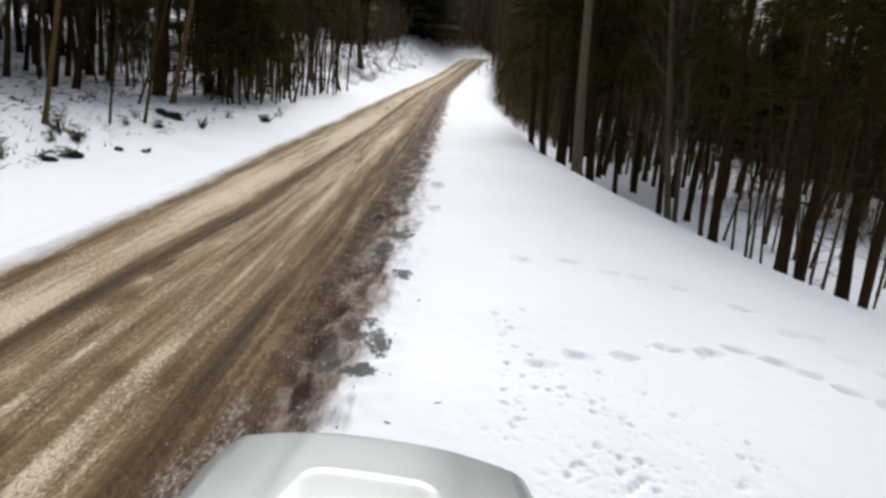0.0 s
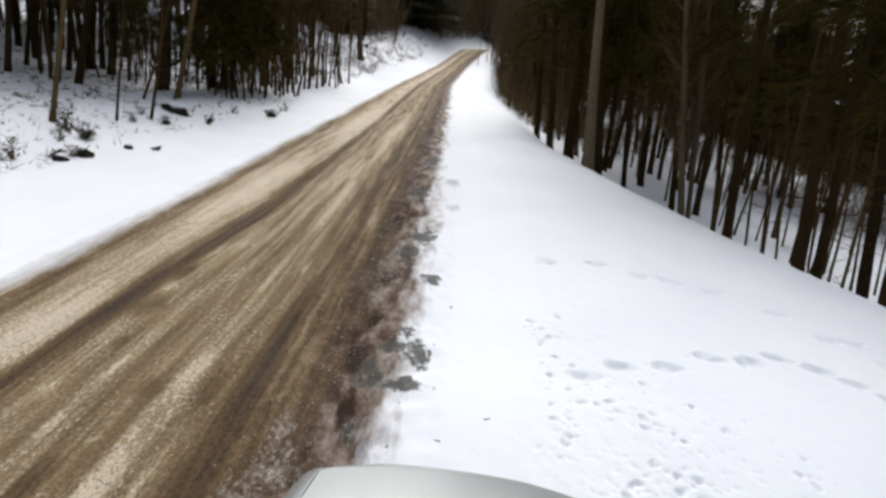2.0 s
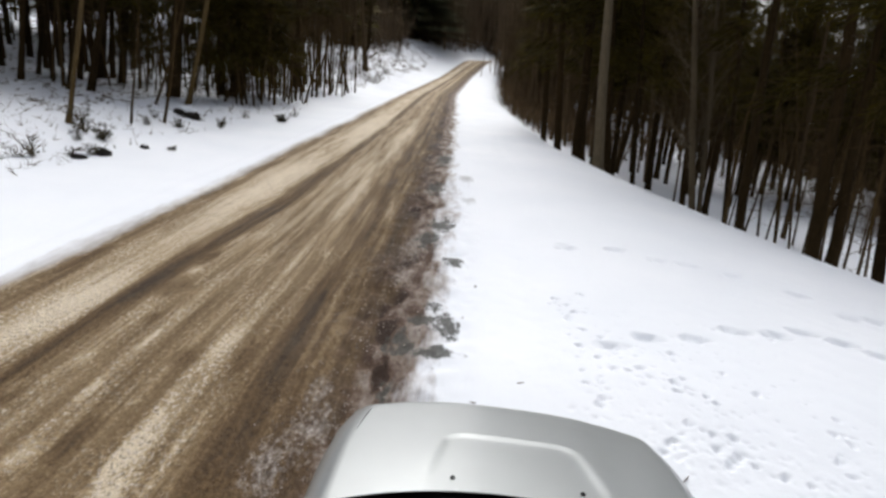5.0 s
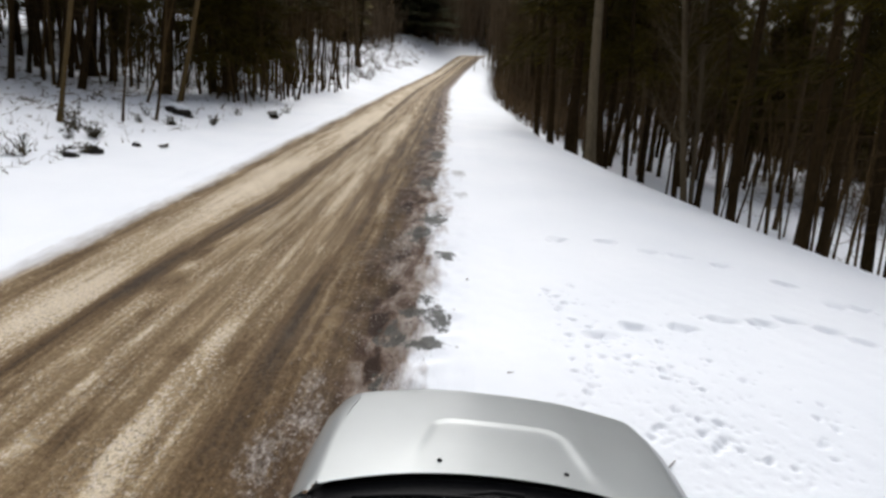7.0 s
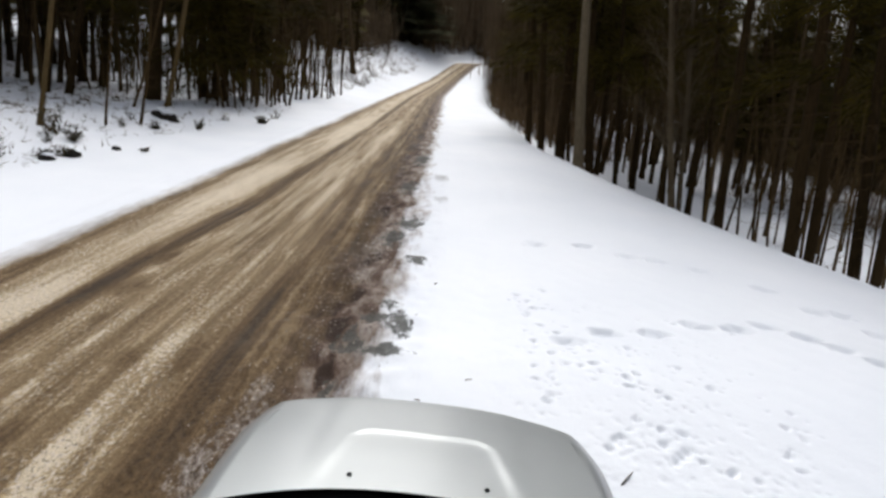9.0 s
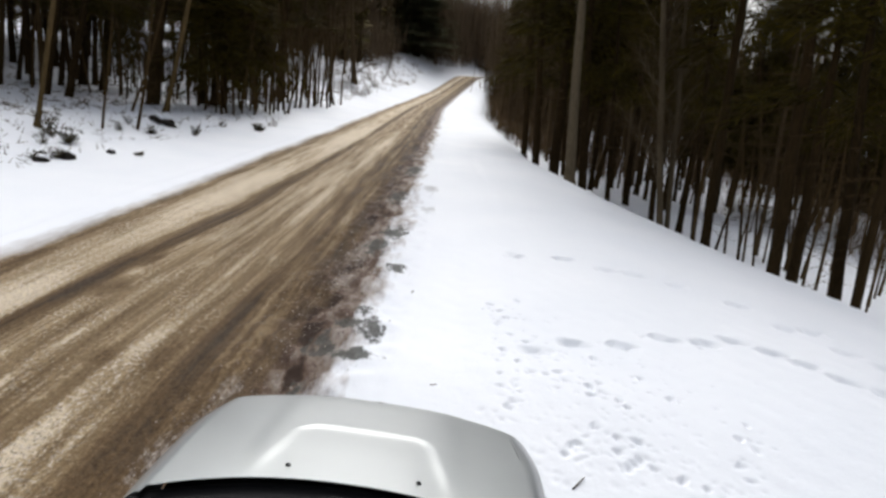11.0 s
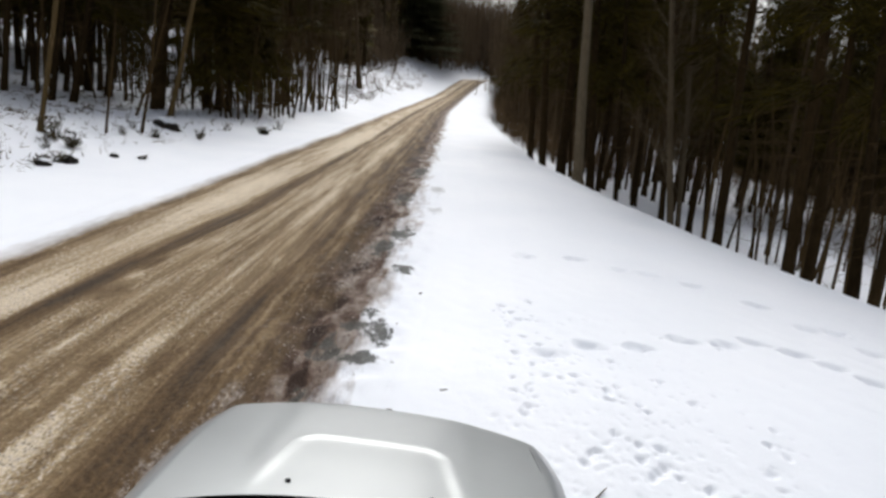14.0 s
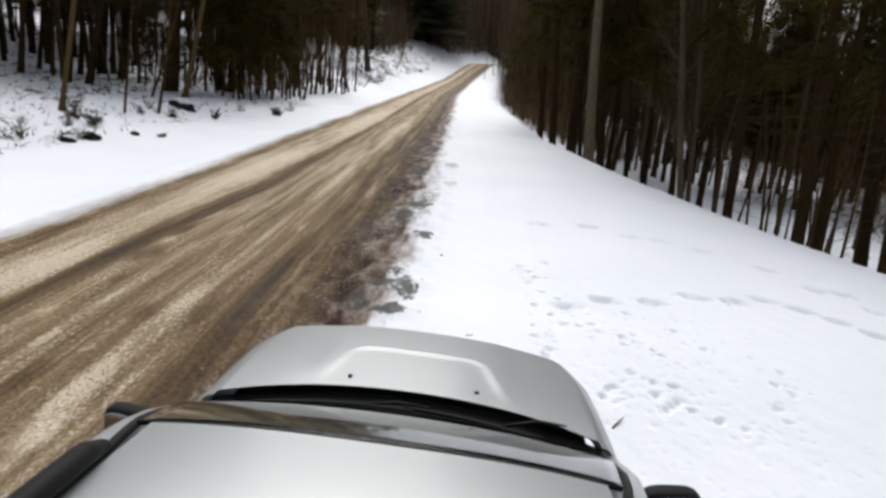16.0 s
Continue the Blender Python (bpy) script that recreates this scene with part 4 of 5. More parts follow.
def copy_thing_at(model, m):
    kept = model.matrix_basis.copy()
    model.matrix_basis = Matrix()
    ob = copy_thing(model, m)
    model.matrix_basis = kept
    return ob


L_TREES = [
    ("tan", -12.45, 15.3, 0.068, 0.138, 0.108),
    ("pine", -21.15, 30.86, 0.205, 0.076, 0.052),
    ("thin", -11.9, 17.2, 0.041, 0.051, 0.035),
    ("thin", -11.8, 18.8, 0.053, 0.152, 0.093),
    ("thin", -14.0, 21.98, 0.052, 0.243, 0.151),
    ("pine", -15.82, 26.44, 0.3, 0.101, 0.059),
    ("tan", -13.61, 23.65, 0.101, 0.171, 0.095),
    ("pine", -14.92, 29.16, 0.205, 0.007, 0.003),
    ("pine", -18.43, 24.58, 0.165, 0.145, 0.106),
    ("pine", -23.0, 31.9, 0.228, 0.081, 0.058),
    ("pine", -22.76, 29.9, 0.143, 0.106, 0.079),
    ("pine", -22.12, 25.27, 0.134, 0.104, 0.09),
    ("pine", -24.2, 28.87, 0.111, 0.103, 0.085),
    ("thin", -21.32, 26.2, 0.063, 0.104, 0.083),
    ("pine", -19.2, 24.35, 0.117, 0.127, 0.098),
    ("pine", -22.8, 32.55, 0.139, 0.057, 0.04),
    ("pine", -29.56, 43.99, 0.145, 0.071, 0.047),
    ("thin", -16.58, 29.78, 0.056, 0.088, 0.048),
    ("thin", -16.23, 30.22, 0.057, 0.085, 0.045),
    ("pine", -14.4, 29.26, 0.191, 0.07, 0.034),
    ("pine", -13.69, 28.71, 0.107, 0.064, 0.03),
    ("thin", -12.98, 29.14, 0.068, 0.062, 0.027),
    ("pine", -16.02, 42.37, 0.292, 0.027, 0.01),
    ("thin", -12.0, 32.93, 0.076, 0.081, 0.029),
    ("thin", -12.73, 36.97, 0.085, 0.069, 0.023),
    ("thin", -13.09, 40.86, 0.094, 0.039, 0.012),
    ("thin", -15.56, 51.76, 0.118, 0.055, 0.016),
    ("bare", -17.53, 68.65, 0.34, 0.001, 0.0),
]
R_TREES = [
    ("grey", 2.08, 19.9, 0.165, -0.07, 0.008),
    ("pine", 2.07, 27.01, 0.231, -0.047, 0.003),
    ("pine", 1.35, 28.39, 0.166, -0.083, 0.004),
    ("pine", 0.91, 33.51, 0.165, -0.053, 0.001),
    ("pine", 3.26, 25.64, 0.185, -0.092, 0.011),
    ("pine", 4.17, 24.64, 0.1, -0.103, 0.017),
    ("pine", 4.51, 18.48, 0.092, -0.083, 0.02),
    ("fork", 4.60, 17.60, 0.10, -0.141, 0.034),
    ("fork", 4.80, 17.75, 0.075, -0.075, 0.03),
    ("pine", 5.93, 18.87, 0.077, -0.099, 0.031),
    ("pine", 5.63, 16.86, 0.137, -0.029, 0.01),
    ("thin", 5.65, 18.0, 0.065, 0.004, -0.001),
    ("thin", 6.08, 15.53, 0.042, -0.12, 0.046),
    ("pine", 6.59, 14.71, 0.159, -0.074, 0.032),
    ("pine", 7.05, 14.67, 0.132, -0.028, 0.013),
    ("thin", 6.9, 13.9, 0.037, -0.072, 0.036),
    ("thin", 6.84, 13.18, 0.042, -0.086, 0.044),
    ("pine", 7.38, 13.31, 0.132, -0.11, 0.058),
    ("pine", 7.62, 13.02, 0.105, -0.011, 0.006),
    ("thin", 6.75, 16.24, 0.037, -0.129, 0.053),
    ("thin", 6.52, 17.73, 0.04, -0.075, 0.027),
]

KINDS = {"pine": (PINES, 0.15), "tan": (TANS, 0.15), "grey": (GREYS, 0.15), "bare": (BARES, 0.15), "fork": (FORKS, 0.15), "thin": (SAPS, 0.04)}
for n, (kind, x, y, radius, lx, ly) in enumerate(L_TREES + R_TREES):
    models, mr = KINDS[kind]
    plant(OPEN if kind == "pine" and x > 0 else models, x, y, radius, lx, ly, 67 * n, 1.0, mr)

# the woods behind them, thinning towards the road
wood = random.Random(11)
taken = [(t[1], t[2]) for t in L_TREES + R_TREES]


def glade(x, y):
    """A brighter opening just past the crest, where only saplings grow."""
    return 10.8 < x < 18.5 and y < 32


def scatter(count, spot, models, radii, model_radius, gap=1.1, tall=(0.85, 1.2)):
    made = 0
    for _ in range(count * 12):
        if made >= count:
            break
        x, y = spot()
        if any((x - a) ** 2 + (y - b) ** 2 < gap * gap for a, b in taken):
            continue
        taken.append((x, y))
        made += 1
        size = (wood.uniform(*radii), wood.gauss(0, 0.05), wood.gauss(0, 0.05), wood.uniform(0, 360), wood.uniform(*tall), model_radius)
        if models is SAPS or not glade(x, y):
            plant(models, x, y, *size)


def left_spot(near, far, y0, y1):
    def spot():
        y = wood.uniform(y0, y1)
        return float(road_centre(y)) - HALF - wood.uniform(near, far), y
    return spot


def right_spot(near, far, y0, y1):
    def spot():
        y = wood.uniform(y0, y1)
        return float(road_centre(y)) + HALF + float(np.interp(y, CREST_Y, CREST_S)) + wood.uniform(near, far), y
    return spot


scatter(56, left_spot(14, 38, 14, 80), PINES, (0.09, 0.19), 0.15, 1.5)
scatter(32, left_spot(11, 30, 34, 95), PINES, (0.08, 0.16), 0.15, 1.4)
scatter(70, left_spot(11, 32, 14, 48), SAPS, (0.05, 0.09), 0.04, 0.7, (1.0, 1.6))
scatter(80, left_spot(6.0, 16, 27, 60), SAPS, (0.03, 0.06), 0.04, 0.6)
scatter(26, right_spot(2.5, 16, 21, 66), BARES, (0.07, 0.13), 0.15, 1.2)
scatter(24, right_spot(6, 22, 13, 62), OPEN, (0.09, 0.17), 0.15, 1.4)
scatter(38, right_spot(17, 46, 5, 66), OPEN, (0.09, 0.17), 0.15, 1.5)
scatter(38, right_spot(2.5, 14, 28, 105), OPEN, (0.08, 0.16), 0.15, 1.2)
def between(a, b, y0, y1):
    def spot():
        y = wood.uniform(y0, y1)
        return wood.uniform(a, b) * y, y
    return spot


scatter(9, between(0.07, 0.26, 24, 44), PINES, (0.12, 0.17), 0.15, 1.5, (1.0, 1.25))
scatter(34, right_spot(5, 24, 11, 45), SAPS, (0.03, 0.06), 0.04, 0.6)
scatter(30, right_spot(1.0, 9, 50, 118), BARES, (0.08, 0.15), 0.15, 1.3)
scatter(36, left_spot(8, 24, 58, 112), BARES, (0.08, 0.16), 0.15, 1.4)
def within(x0, x1, y0, y1):
    return lambda: (wood.uniform(x0, x1), wood.uniform(y0, y1))


# a thicket of stems where the wood comes down to the road
scatter(10, within(-14.6, -11.8, 26.5, 32), YOUNG, (0.04, 0.06), 0.05, 0.45, (0.8, 1.3))
scatter(26, within(-14.8, -11.9, 26.5, 34), SAPS, (0.04, 0.065), 0.04, 0.35, (0.9, 1.4))
scatter(34, within(-16.5, -12.4, 34, 48), SAPS, (0.05, 0.085), 0.04, 0.4, (1.0, 1.6))
scatter(22, left_spot(6.5, 13, 26, 56), YOUNG, (0.035, 0.06), 0.05, 0.7)
scatter(6, left_spot(14, 30, 20, 60), YOUNG, (0.035, 0.06), 0.05, 0.9)
scatter(60, right_spot(1.5, 25, 75, 140), BARES, (0.08, 0.16), 0.15, 1.3)
scatter(30, left_spot(5, 30, 128, 165), BARES, (0.08, 0.16), 0.15, 1.3, (0.75, 1.05))
scatter(56, right_spot(-1, 22, 112, 170), BARES, (0.09, 0.17), 0.15, 1.0, (1.2, 1.8))
scatter(26, within(-40, -22.5, 20, 42), PINES, (0.12, 0.2), 0.15, 1.3, (1.0, 1.2))
scatter(7, between(0.35, 0.46, 28, 46), PINES, (0.10, 0.15), 0.15, 1.4, (0.85, 1.05))
scatter(8, between(0.46, 0.58, 26, 48), PINES, (0.10, 0.15), 0.15, 1.4, (0.8, 1.0))
scatter(6, between(0.40, 0.62, 24, 40), OPEN, (0.10, 0.16), 0.15, 1.3)
scatter(18, within(7.2, 12.5, 16.0, 23), SAPS, (0.03, 0.05), 0.04, 0.5)
scatter(18, between(-0.95, -0.70, 38, 54), YOUNG, (0.06, 0.09), 0.05, 1.0, (1.0, 1.6))
# lower pines that close the view under the tall crowns
for x, y, tall in ((11.6, 34.5, 0.56), (13.4, 38.0, 0.58), (10.2, 36.0, 0.55)):
    plant(PINES, x, y, 0.12, 0.02, 0.0, 40 * x, tall)


# ---- far woods: past counting, all round ----
def far_woods(count, seed, spot, tall, name):
    r = random.Random(seed)
    crown, stems = ([], []), ([], [])
    made = 0
    while made < count:
        place = spot(r)
        if place is None:
            continue
        x, y = place
        made += 1
        z, h = land(x, y), r.uniform(*tall) * (0.45 if x > 24 and y < 80 else 1.0)
        lean = Vector((r.gauss(0, 0.03), r.gauss(0, 0.03), 1))
        foot = Vector((x, y, z - 0.3))
        add_tube(stems, tube([foot, foot + lean * h * 0.5, foot + lean * h], [0.17, 0.12, 0.03], 5, False))
        low = r.uniform(0.04, 0.2)
        for k in range(34):
            t = low + (1 - low) * k / 34
            wide = 2.1 * (1.03 - t) * r.uniform(0.6, 1.2)
            b = r.uniform(0, 2 * math.pi)
            out = Vector((math.cos(b), math.sin(b), -0.15))
            p = foot + lean * h * t
            q = p + out * wide
            w = Vector((-out.y, out.x, 0)) * wide * r.uniform(0.25, 0.5)
            base = len(crown[0])
            crown[0].extend([p, q * 0.6 + p * 0.4 - w + Vector((0, 0, -0.3)), q + Vector((0, 0, r.uniform(-0.6, 0.2))), q * 0.55 + p * 0.45 + w + Vector((0, 0, 0.25))])
            crown[1].append((base, base + 1, base + 2, base + 3))
    tagged(part(name, crown, NEEDLE, smooth_faces=False), "dark distant evergreen woods on snowy hills", "woods", kind="stuff")
    tagged(part(name + "_trunks", stems, PINE_BARK), "dark trunks of the distant woods", "woods", kind="stuff")


def ring(r):
    a, d = r.uniform(0, 2 * math.pi), 30 + 178 * r.random() ** 1.3
    x, y = -4 + d * math.sin(a), 40 + d * 1.15 * math.cos(a)
    off = x - float(road_centre(y))
    return None if abs(off) < (50 if y < 85 and x < 0 else 44 if y < 85 else 11 if y < 150 else 0) else (x, y)


def slope(r):
    y = r.uniform(2, 80)
    return float(road_centre(y)) + HALF + float(np.interp(y, CREST_Y, CREST_S)) + r.uniform(24, 42), y


far_woods(3000, 5, ring, (9, 17), "far_woods")
far_woods(420, 6, slope, (5, 9), "undergrowth")

# tall dark spruces where the road bends out of sight
for n, (x, y, size) in enumerate([(-22.6, 126, 1.0), (-20.4, 129, 0.9), (-25.2, 130, 0.88), (-22.4, 134, 1.06)]):
    spruce = make_pine(200 + n, 15, 0.2, 0.6, 1.0, 1.3, None, "tall dark spruce beyond the bend", SPRUCE_NEEDLE)
    spruce.matrix_basis = Matrix.Translation((x, y, land(x, y))) @ Matrix.Diagonal((3.7 * size, 3.7 * size, size, 1))


# bare brown brush that closes the view beyond the bend
def brush(count, seed):
    r = random.Random(seed)
    twigs = ([], [])
    made = 0
    while made < count:
        y = r.uniform(104, 175)
        x = float(road_centre(y)) + r.uniform(-45, 45)
        if abs(x - float(road_centre(y))) < (6.5 if y < 150 else 0) or (y < 129 and -0.205 < x / y < -0.122):
            continue
        made += 1
        foot = Vector((x, y, land(x, y) - 0.1))
        for k in range(60):
            a = r.uniform(0, 2 * math.pi)
            root = foot + Vector((r.gauss(0, 1.3), r.gauss(0, 1.3), 0))
            h = r.uniform(2.0, 8.0) if x < float(road_centre(y)) - 8 and y < 120 else r.uniform(4.0, 17.0)
            tip = root + Vector((math.cos(a) * h * r.uniform(0.02, 0.22), math.sin(a) * h * r.uniform(0.02, 0.22), h))
            mid = root.lerp(tip, r.uniform(0.0, 0.6))
            w = Vector((r.uniform(-1, 1), r.uniform(-1, 1), 0)).normalized() * r.uniform(0.03, 0.08)
            base = len(twigs[0])
            twigs[0].extend([mid - w, mid + w, tip])
            twigs[1].append((base, base + 1, base + 2))
    tagged(part("far_brush", twigs, FAR_TWIG, smooth_faces=False), "bare brown brush and saplings in the distance", "brush", kind="stuff")


brush(1000, 9)


# tall bare hardwoods on the rise past the bend, their fine twigs greying into the sky
def hardwoods(count, seed):
    r = random.Random(seed)
    twigs = ([], [])
    for n in range(count):
        y = r.uniform(116, 205)
        x = float(road_centre(y)) + r.uniform(-30, 30)
        if abs(x - float(road_centre(y))) < 7 or (y < 129 and -0.205 < x / y < -0.122):
            continue
        foot = Vector((x, y, land(x, y) - 0.1))
        h = (r.uniform(14.5, 23.0) + (2 if y > 150 else 0)) * (0.78 if x < float(road_centre(y)) - 6 else 1.1)
        top = foot + Vector((r.gauss(0, 0.5), r.gauss(0, 0.5), h))
        add_tube(twigs, tube([foot, foot.lerp(top, 0.5) + Vector((r.gauss(0, 0.25), 0, 0)), top], [0.13, 0.09, 0.02], 4, False))
        for k in range(85):
            at = foot.lerp(top, r.uniform(0.12, 0.98))
            a = r.uniform(0, 2 * math.pi)
            long = r.uniform(0.8, 2.8) * (1.15 - (at.z - foot.z) / h)
            tip = at + Vector((math.cos(a) * long, math.sin(a) * long, long * r.uniform(0.3, 1.2)))
            w = Vector((r.uniform(-1, 1), r.uniform(-1, 1), r.uniform(-0.5, 0.5))).normalized() * r.uniform(0.02, 0.05)
            base = len(twigs[0])
            twigs[0].extend([at - w, at + w, tip])
            twigs[1].append((base, base + 1, base + 2))
    tagged(part("far_hardwoods", twigs, FAR_TWIG, smooth_faces=False), "bare brown hardwoods on the rise in the distance", "woods", kind="stuff")


hardwoods(1400, 21)


# brown brush under the pines of the slope and along the crest
def slope_brush(count, seed, y0, y1, near, far, low, high, wide, label):
    r = random.Random(seed)
    twigs = ([], [])
    for n in range(count):
        y = r.uniform(y0, y1)
        x = float(road_centre(y)) + HALF + float(np.interp(y, CREST_Y, CREST_S)) + r.uniform(near, far)
        foot = Vector((x, y, land(x, y) - 0.05))
        tall = r.uniform(low, high)
        for k in range(34):
            at = foot + Vector((r.gauss(0, 0.5), r.gauss(0, 0.5), tall * r.uniform(0.0, 0.55)))
            a, h = r.uniform(0, 2 * math.pi), tall * r.uniform(0.3, 0.75)
            tip = at + Vector((math.cos(a) * h * r.uniform(0.1, 0.8), math.sin(a) * h * r.uniform(0.1, 0.8), h))
            w = Vector((r.uniform(-1, 1), r.uniform(-1, 1), 0)).normalized() * r.uniform(0.008, wide)
            base = len(twigs[0])
            twigs[0].extend([at - w, at + w, tip])
            twigs[1].append((base, base + 1, base + 2))
    tagged(part("slope_brush", twigs, BRUSH_LEAF, smooth_faces=False), label, "brush", kind="stuff")


slope_brush(260, 31, 24, 74, 12.0, 28, 1.2, 3.8, 0.022, "bare brown brush under the pines on the slope")
slope_brush(360, 33, 40, 118, 1.0, 9.0, 0.7, 3.4, 0.04, "brown roadside brush crowding the snowy crest")


# ---- small things ----
def lump(seed, sx, sy, sz, rough=0.25, cuts=2):
    """An uneven rounded lump standing on z = 0."""
    bm = bmesh.new()
    bmesh.ops.create_icosphere(bm, subdivisions=cuts, radius=1)
    off = Vector((seed * 3.7, seed * 1.9, seed * 0.7))
    for v in bm.verts:
        k = 1 + rough * noise.noise(v.co * 1.6 + off) + 0.5 * rough * noise.noise(v.co * 4 + off)
        v.co = Vector((v.co.x * sx * k, v.co.y * sy * k, max(-0.35, v.co.z) * sz * k))
    return bm


def ground_at(x, y):
    """The snow's height with its prints, or the road's."""
    u = x - float(road_centre(y))
    if -HALF - 0.7 < u < HALF + 1.2:
        return float(road_height(np.array([u]), np.array([y]))[0])
    return land(x, y)


# clods of dirty ice on the verge
clod_rng = random.Random(3)
clods = ([], [])
for k in range(1800):
    y = 2.4 + 16 * clod_rng.random() ** 1.5
    u = HALF + clod_rng.gauss(0.1, 0.3)
    x = u + float(road_centre(y))
    if u > HALF + 1.15 or u < 1.5:
        continue
    s = clod_rng.uniform(0.006, 0.018)
    p = Vector((x, y, ground_at(x, y)))
    base = len(clods[0])
    ring = [p + Vector((s * clod_rng.uniform(0.6, 1.2) * math.cos(a), s * clod_rng.uniform(0.6, 1.2) * math.sin(a), -0.005)) for a in (0, 1.5, 3.1, 4.7)]
    clods[0].extend(ring + [p + Vector((0, 0, s * clod_rng.uniform(0.5, 1.0)))])
    clods[1].extend([(base, base + 1, base + 4), (base + 1, base + 2, base + 4), (base + 2, base + 3, base + 4), (base + 3, base, base + 4)])
CLOD = leaf_material("dirty_ice", (0.09, 0.07, 0.055), (0.36, 0.32, 0.29))
tagged(part("dirty_ice_crumbs", clods, CLOD, smooth_faces=False), "crumbs of dirty brown ice on the verge", "ice crumbs", kind="stuff")


# twigs lying in the snow
def twig(points, radius, label):
    ob = part("twig", tube(points, radius, 5), TWIG)
    return tagged(ob, label, "twig", "twigs on the snow")


def lying(x, y, length, turn, lift):
    c, s = math.cos(radians(turn)), math.sin(radians(turn))
    return [(x + c * length * t, y + s * length * t, ground_at(x + c * length * t, y + s * length * t) + 0.006 + lift * t) for t in (0, 0.35, 0.7, 1)]


twig(lying(0.70, 3.58, 0.13, 50, 0.02), [0.006, 0.006, 0.005, 0.003], "short dark twig sticking out of the snow")
twig(lying(-0.40, 4.50, 0.06, 20, 0.0), [0.005, 0.005, 0.004, 0.002], "brown twig lying on the snow")
twig(lying(-0.72, 4.20, 0.05, 160, 0.0), [0.005, 0.004, 0.004, 0.002], "brown twig lying on the snow")
twig(lying(-0.91, 6.72, 0.05, 70, 0.0), [0.009, 0.009, 0.008, 0.005], "small dark twig in the snow")


# shrubs and half-buried rocks on the bank
def make_shrub(seed, x, y, wide, tall, leafy=1.0, label=""):
    r = random.Random(seed)
    shrub = tagged(new("shrub"), label or "small evergreen shrub poking through snow", "shrub", "shrubs on the bank")
    shrub.matrix_basis = Matrix.Translation((x, y, land(x, y)))
    stems, leaves = ([], []), ([], [])
    for k in range(int(8 * leafy) + 5):
        a = r.uniform(0, 2 * math.pi)
        way = Vector((math.cos(a) * wide, math.sin(a) * wide, tall * r.uniform(0.7, 1.6))).normalized()
        ends = limb(stems, Vector((r.gauss(0, wide * 0.2), r.gauss(0, wide * 0.2), -0.05)), way, tall * r.uniform(0.6, 1.1), 0.008, r, 4, 4)
        for e in ends[1:]:
            for _ in range(int(1.5 * leafy + r.random())):
                spray(leaves, e, (way + Vector((r.gauss(0, 0.6), r.gauss(0, 0.6), 0.1))).normalized(), r.uniform(0.07, 0.15), r, 3, 2.4)
    tagged(part("stemwork", stems, TWIG, shrub), kind="stuff")
    if leaves[0]:
        tagged(part("foliage", leaves, SHRUB_LEAF, shrub, smooth_faces=False), kind="stuff")


def make_rock(seed, x, y, sx, sy, sz, turn, label, capped=True):
    rock = tagged(new("rock"), label, "rock", "rocks on the bank")
    rock.matrix_basis = Matrix.Translation((x, y, land(x, y))) @ pose(0, 0, 0, 0, 12, turn)
    part("stone", lump(seed, sx, sy, sz, 0.45, 3), STONE, rock)
    if capped:
        part("snow_cap", lump(seed + 0.3, sx * 0.62, sy * 0.7, sz * 0.4, 0.4, 3), SNOW, rock, "snow lying on the rock", at=pose(-0.28 * sx, 0.18 * sy, sz * 0.72))


for n, (x, y, wide, tall, leafy) in enumerate([(-10.35, 11.45, 0.3, 0.7, 1.0), (-10.55, 11.3, 0.25, 0.45, 0.8), (-9.95, 12.75, 0.18, 0.3, 1.4), (-11.74, 14.7, 0.25, 0.85, 1.5), (-11.5, 14.6, 0.2, 0.6, 1.2),
                                              (-10.81, 14.3, 0.28, 0.5, 2.2), (-10.95, 13.6, 0.2, 0.45, 0.9), (-11.02, 18.2, 0.15, 0.35, 1.2), (-10.46, 19.9, 0.15, 0.45, 1.3), (-9.73, 23.5, 0.25, 0.45, 2.0),
                                              (-10.78, 22.6, 0.25, 0.4, 0.8), (-10.1, 26.0, 0.3, 0.5, 1.2), (-12.4, 19.2, 0.3, 0.6, 0.7), (-11.6, 17.6, 0.3, 0.5, 0.8), (-10.15, 12.3, 0.15, 0.22, 1.2),
                                              (-9.2, 14.65, 0.1, 0.15, 1.0), (-12.9, 16.4, 0.3, 0.6, 0.8)]):
    make_shrub(300 + n, x, y, wide * 0.85, tall * 0.8, leafy * 0.62)
make_rock(1, -11.95, 20.7, 0.68, 0.26, 0.24, -25, "dark boulder capped with snow on the bank")
make_rock(2, -9.8, 12.85, 0.15, 0.13, 0.16, 10, "small dark rock half buried in snow", False)
make_rock(3, -9.7, 14.3, 0.13, 0.10, 0.08, -30, "small dark rock half buried in snow")
make_rock(4, -9.75, 23.6, 0.17, 0.14, 0.2, 40, "small dark rock half buried in snow")
make_rock(5, -11.0, 18.3, 0.12, 0.10, 0.10, 0, "small dark rock half buried in snow", False)
make_rock(6, -9.9, 12.2, 0.15, 0.13, 0.12, 0, "small dark rock half buried in snow")

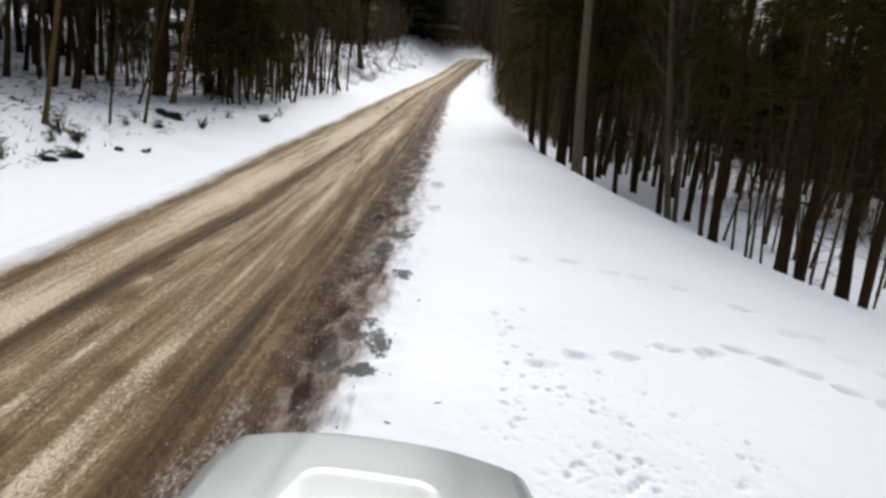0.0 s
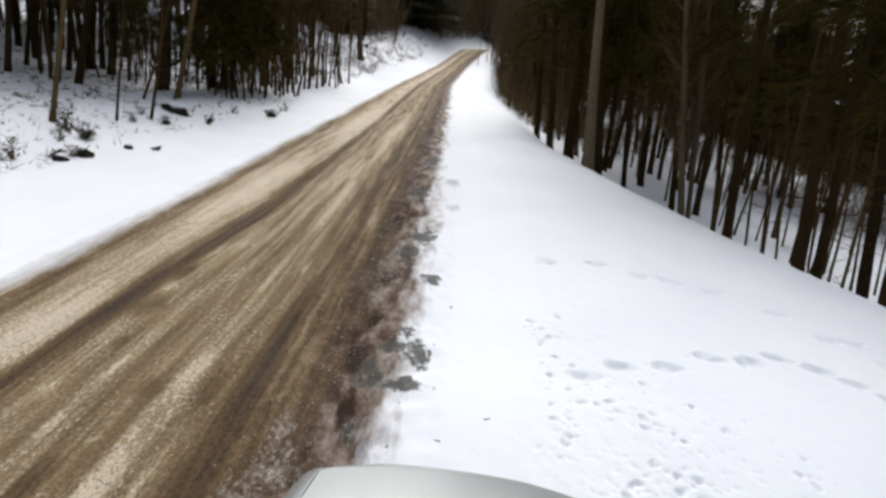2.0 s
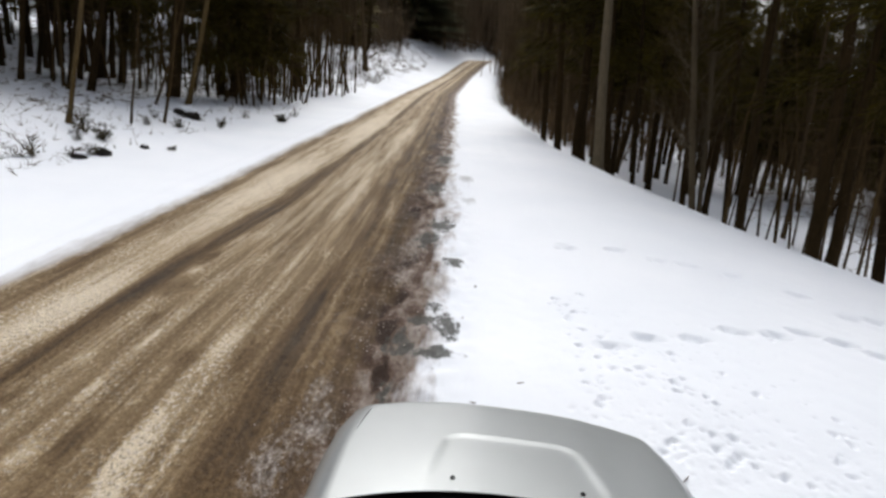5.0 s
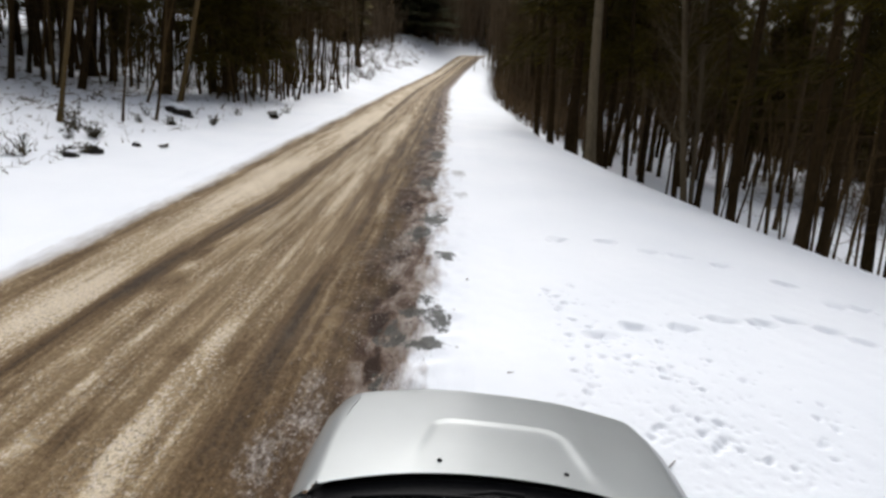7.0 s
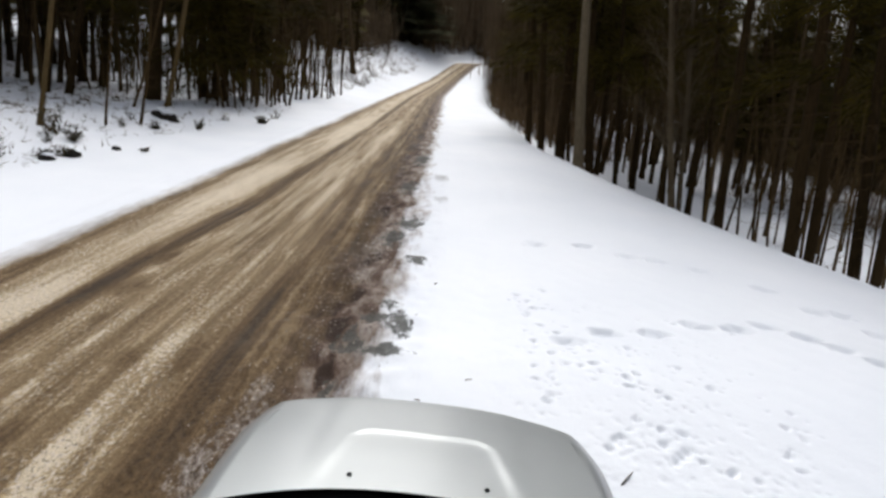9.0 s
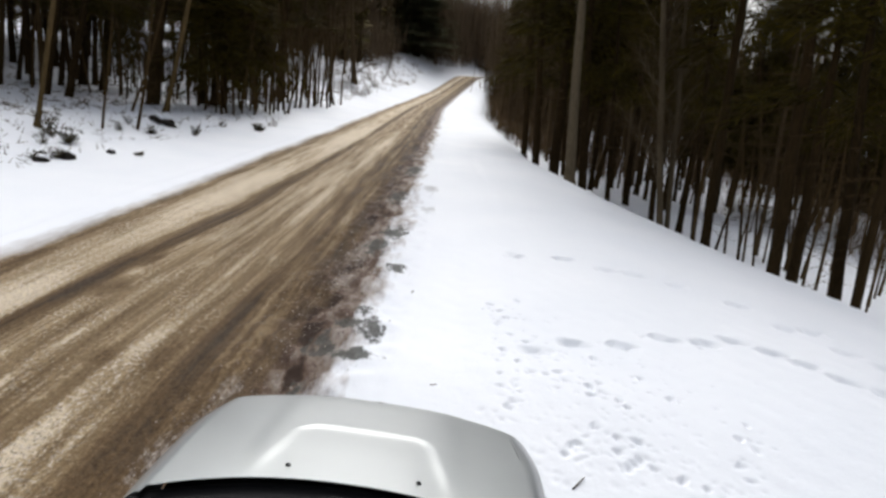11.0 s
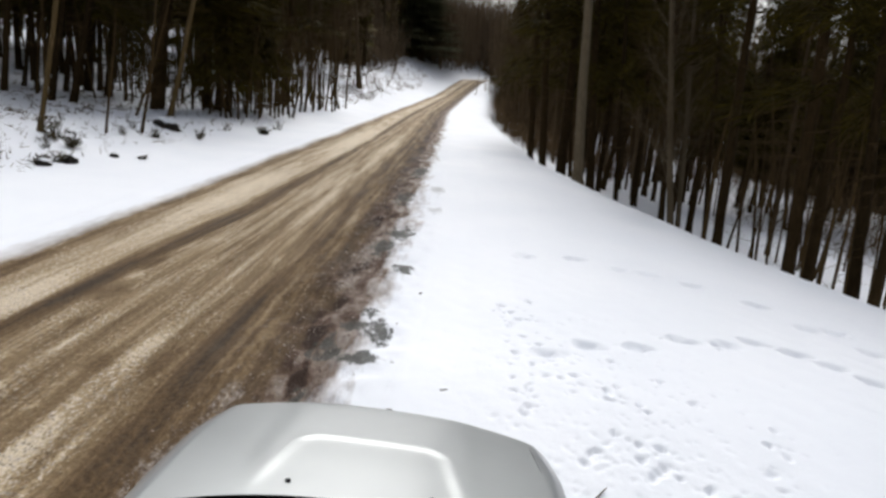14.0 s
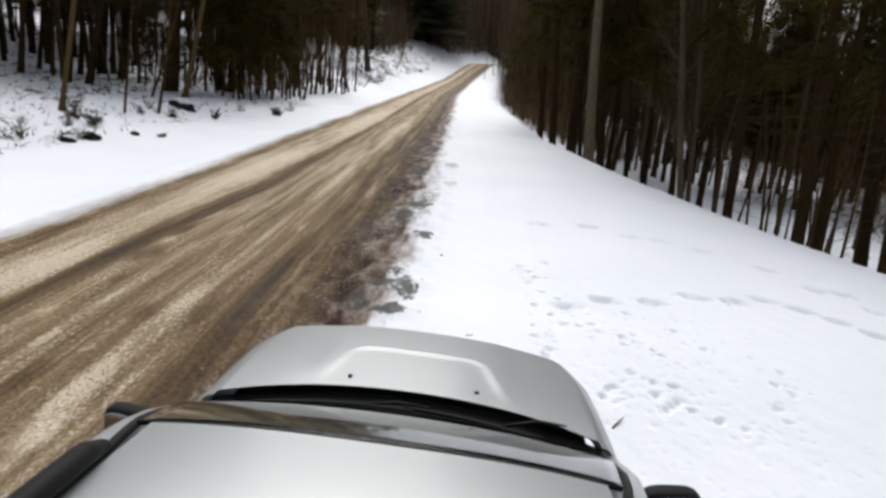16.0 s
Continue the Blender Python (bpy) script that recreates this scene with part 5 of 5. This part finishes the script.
# weeds and fallen twigs that prick through the snow on the bank
weed_rng = random.Random(17)
weeds = ([], [])
for k in range(560):
    y = 10 + 24 * weed_rng.random() ** 1.4
    x = float(road_centre(y)) - HALF - 3.2 - 6.5 * weed_rng.random()
    foot = Vector((x, y, land(x, y) - 0.02))
    for j in range(weed_rng.randint(1, 4)):
        way = Vector((weed_rng.gauss(0, 0.6), weed_rng.gauss(0, 0.6), weed_rng.uniform(0.15, 1.0))).normalized()
        limb(weeds, foot, way, weed_rng.uniform(0.06, 0.32), weed_rng.uniform(0.004, 0.012), weed_rng, 4, 3)
tagged(part("dead_weeds", weeds, TWIG), "dead weeds and twigs sticking out of the snowy bank", "weeds", kind="stuff")

# leaf litter and fallen branches on the forest floor under the pines
litter_rng = random.Random(23)
litter = ([], [])
for k in range(800):
    y = 15 + 32 * litter_rng.random()
    x = float(road_centre(y)) - HALF - 7.5 - 17 * litter_rng.random() ** 1.2
    foot = Vector((x, y, land(x, y) + 0.03))
    way = Vector((litter_rng.gauss(0, 1), litter_rng.gauss(0, 1), litter_rng.uniform(0.0, 0.5))).normalized()
    ends = limb(litter, foot, way, litter_rng.uniform(0.12, 0.5), litter_rng.uniform(0.006, 0.016), litter_rng, 4, 3)
    for e in ends[1:]:
        spray(litter, e, way, litter_rng.uniform(0.08, 0.16), litter_rng, 3, 4.0)
tagged(part("forest_litter", litter, BRUSH_LEAF, smooth_faces=False), "brown fallen branches and leaf litter on forest snow", "litter", kind="stuff")

# brown saplings and weeds along the far bank, up to where the road bends
bank_rng = random.Random(29)
bank_twigs = ([], [])
for k in range(420):
    y = 46 + 72 * bank_rng.random()
    x = float(road_centre(y)) - HALF - bank_rng.uniform(3.5, 13.0)
    foot = Vector((x, y, land(x, y) - 0.05))
    tall = bank_rng.uniform(0.3, 1.0) * (1.0 if bank_rng.random() < 0.8 else 3.0)
    for j in range(7):
        way = Vector((bank_rng.gauss(0, 0.45), bank_rng.gauss(0, 0.45), 1.0)).normalized()
        limb(bank_twigs, foot + Vector((bank_rng.gauss(0, 0.25), bank_rng.gauss(0, 0.25), 0)), way, tall * bank_rng.uniform(0.5, 1.0), bank_rng.uniform(0.012, 0.03), bank_rng, 3, 3)
tagged(part("bank_brush", bank_twigs, BRUSH_LEAF, smooth_faces=False), "thin brown brush pricking through the snowy bank", "brush", kind="stuff")
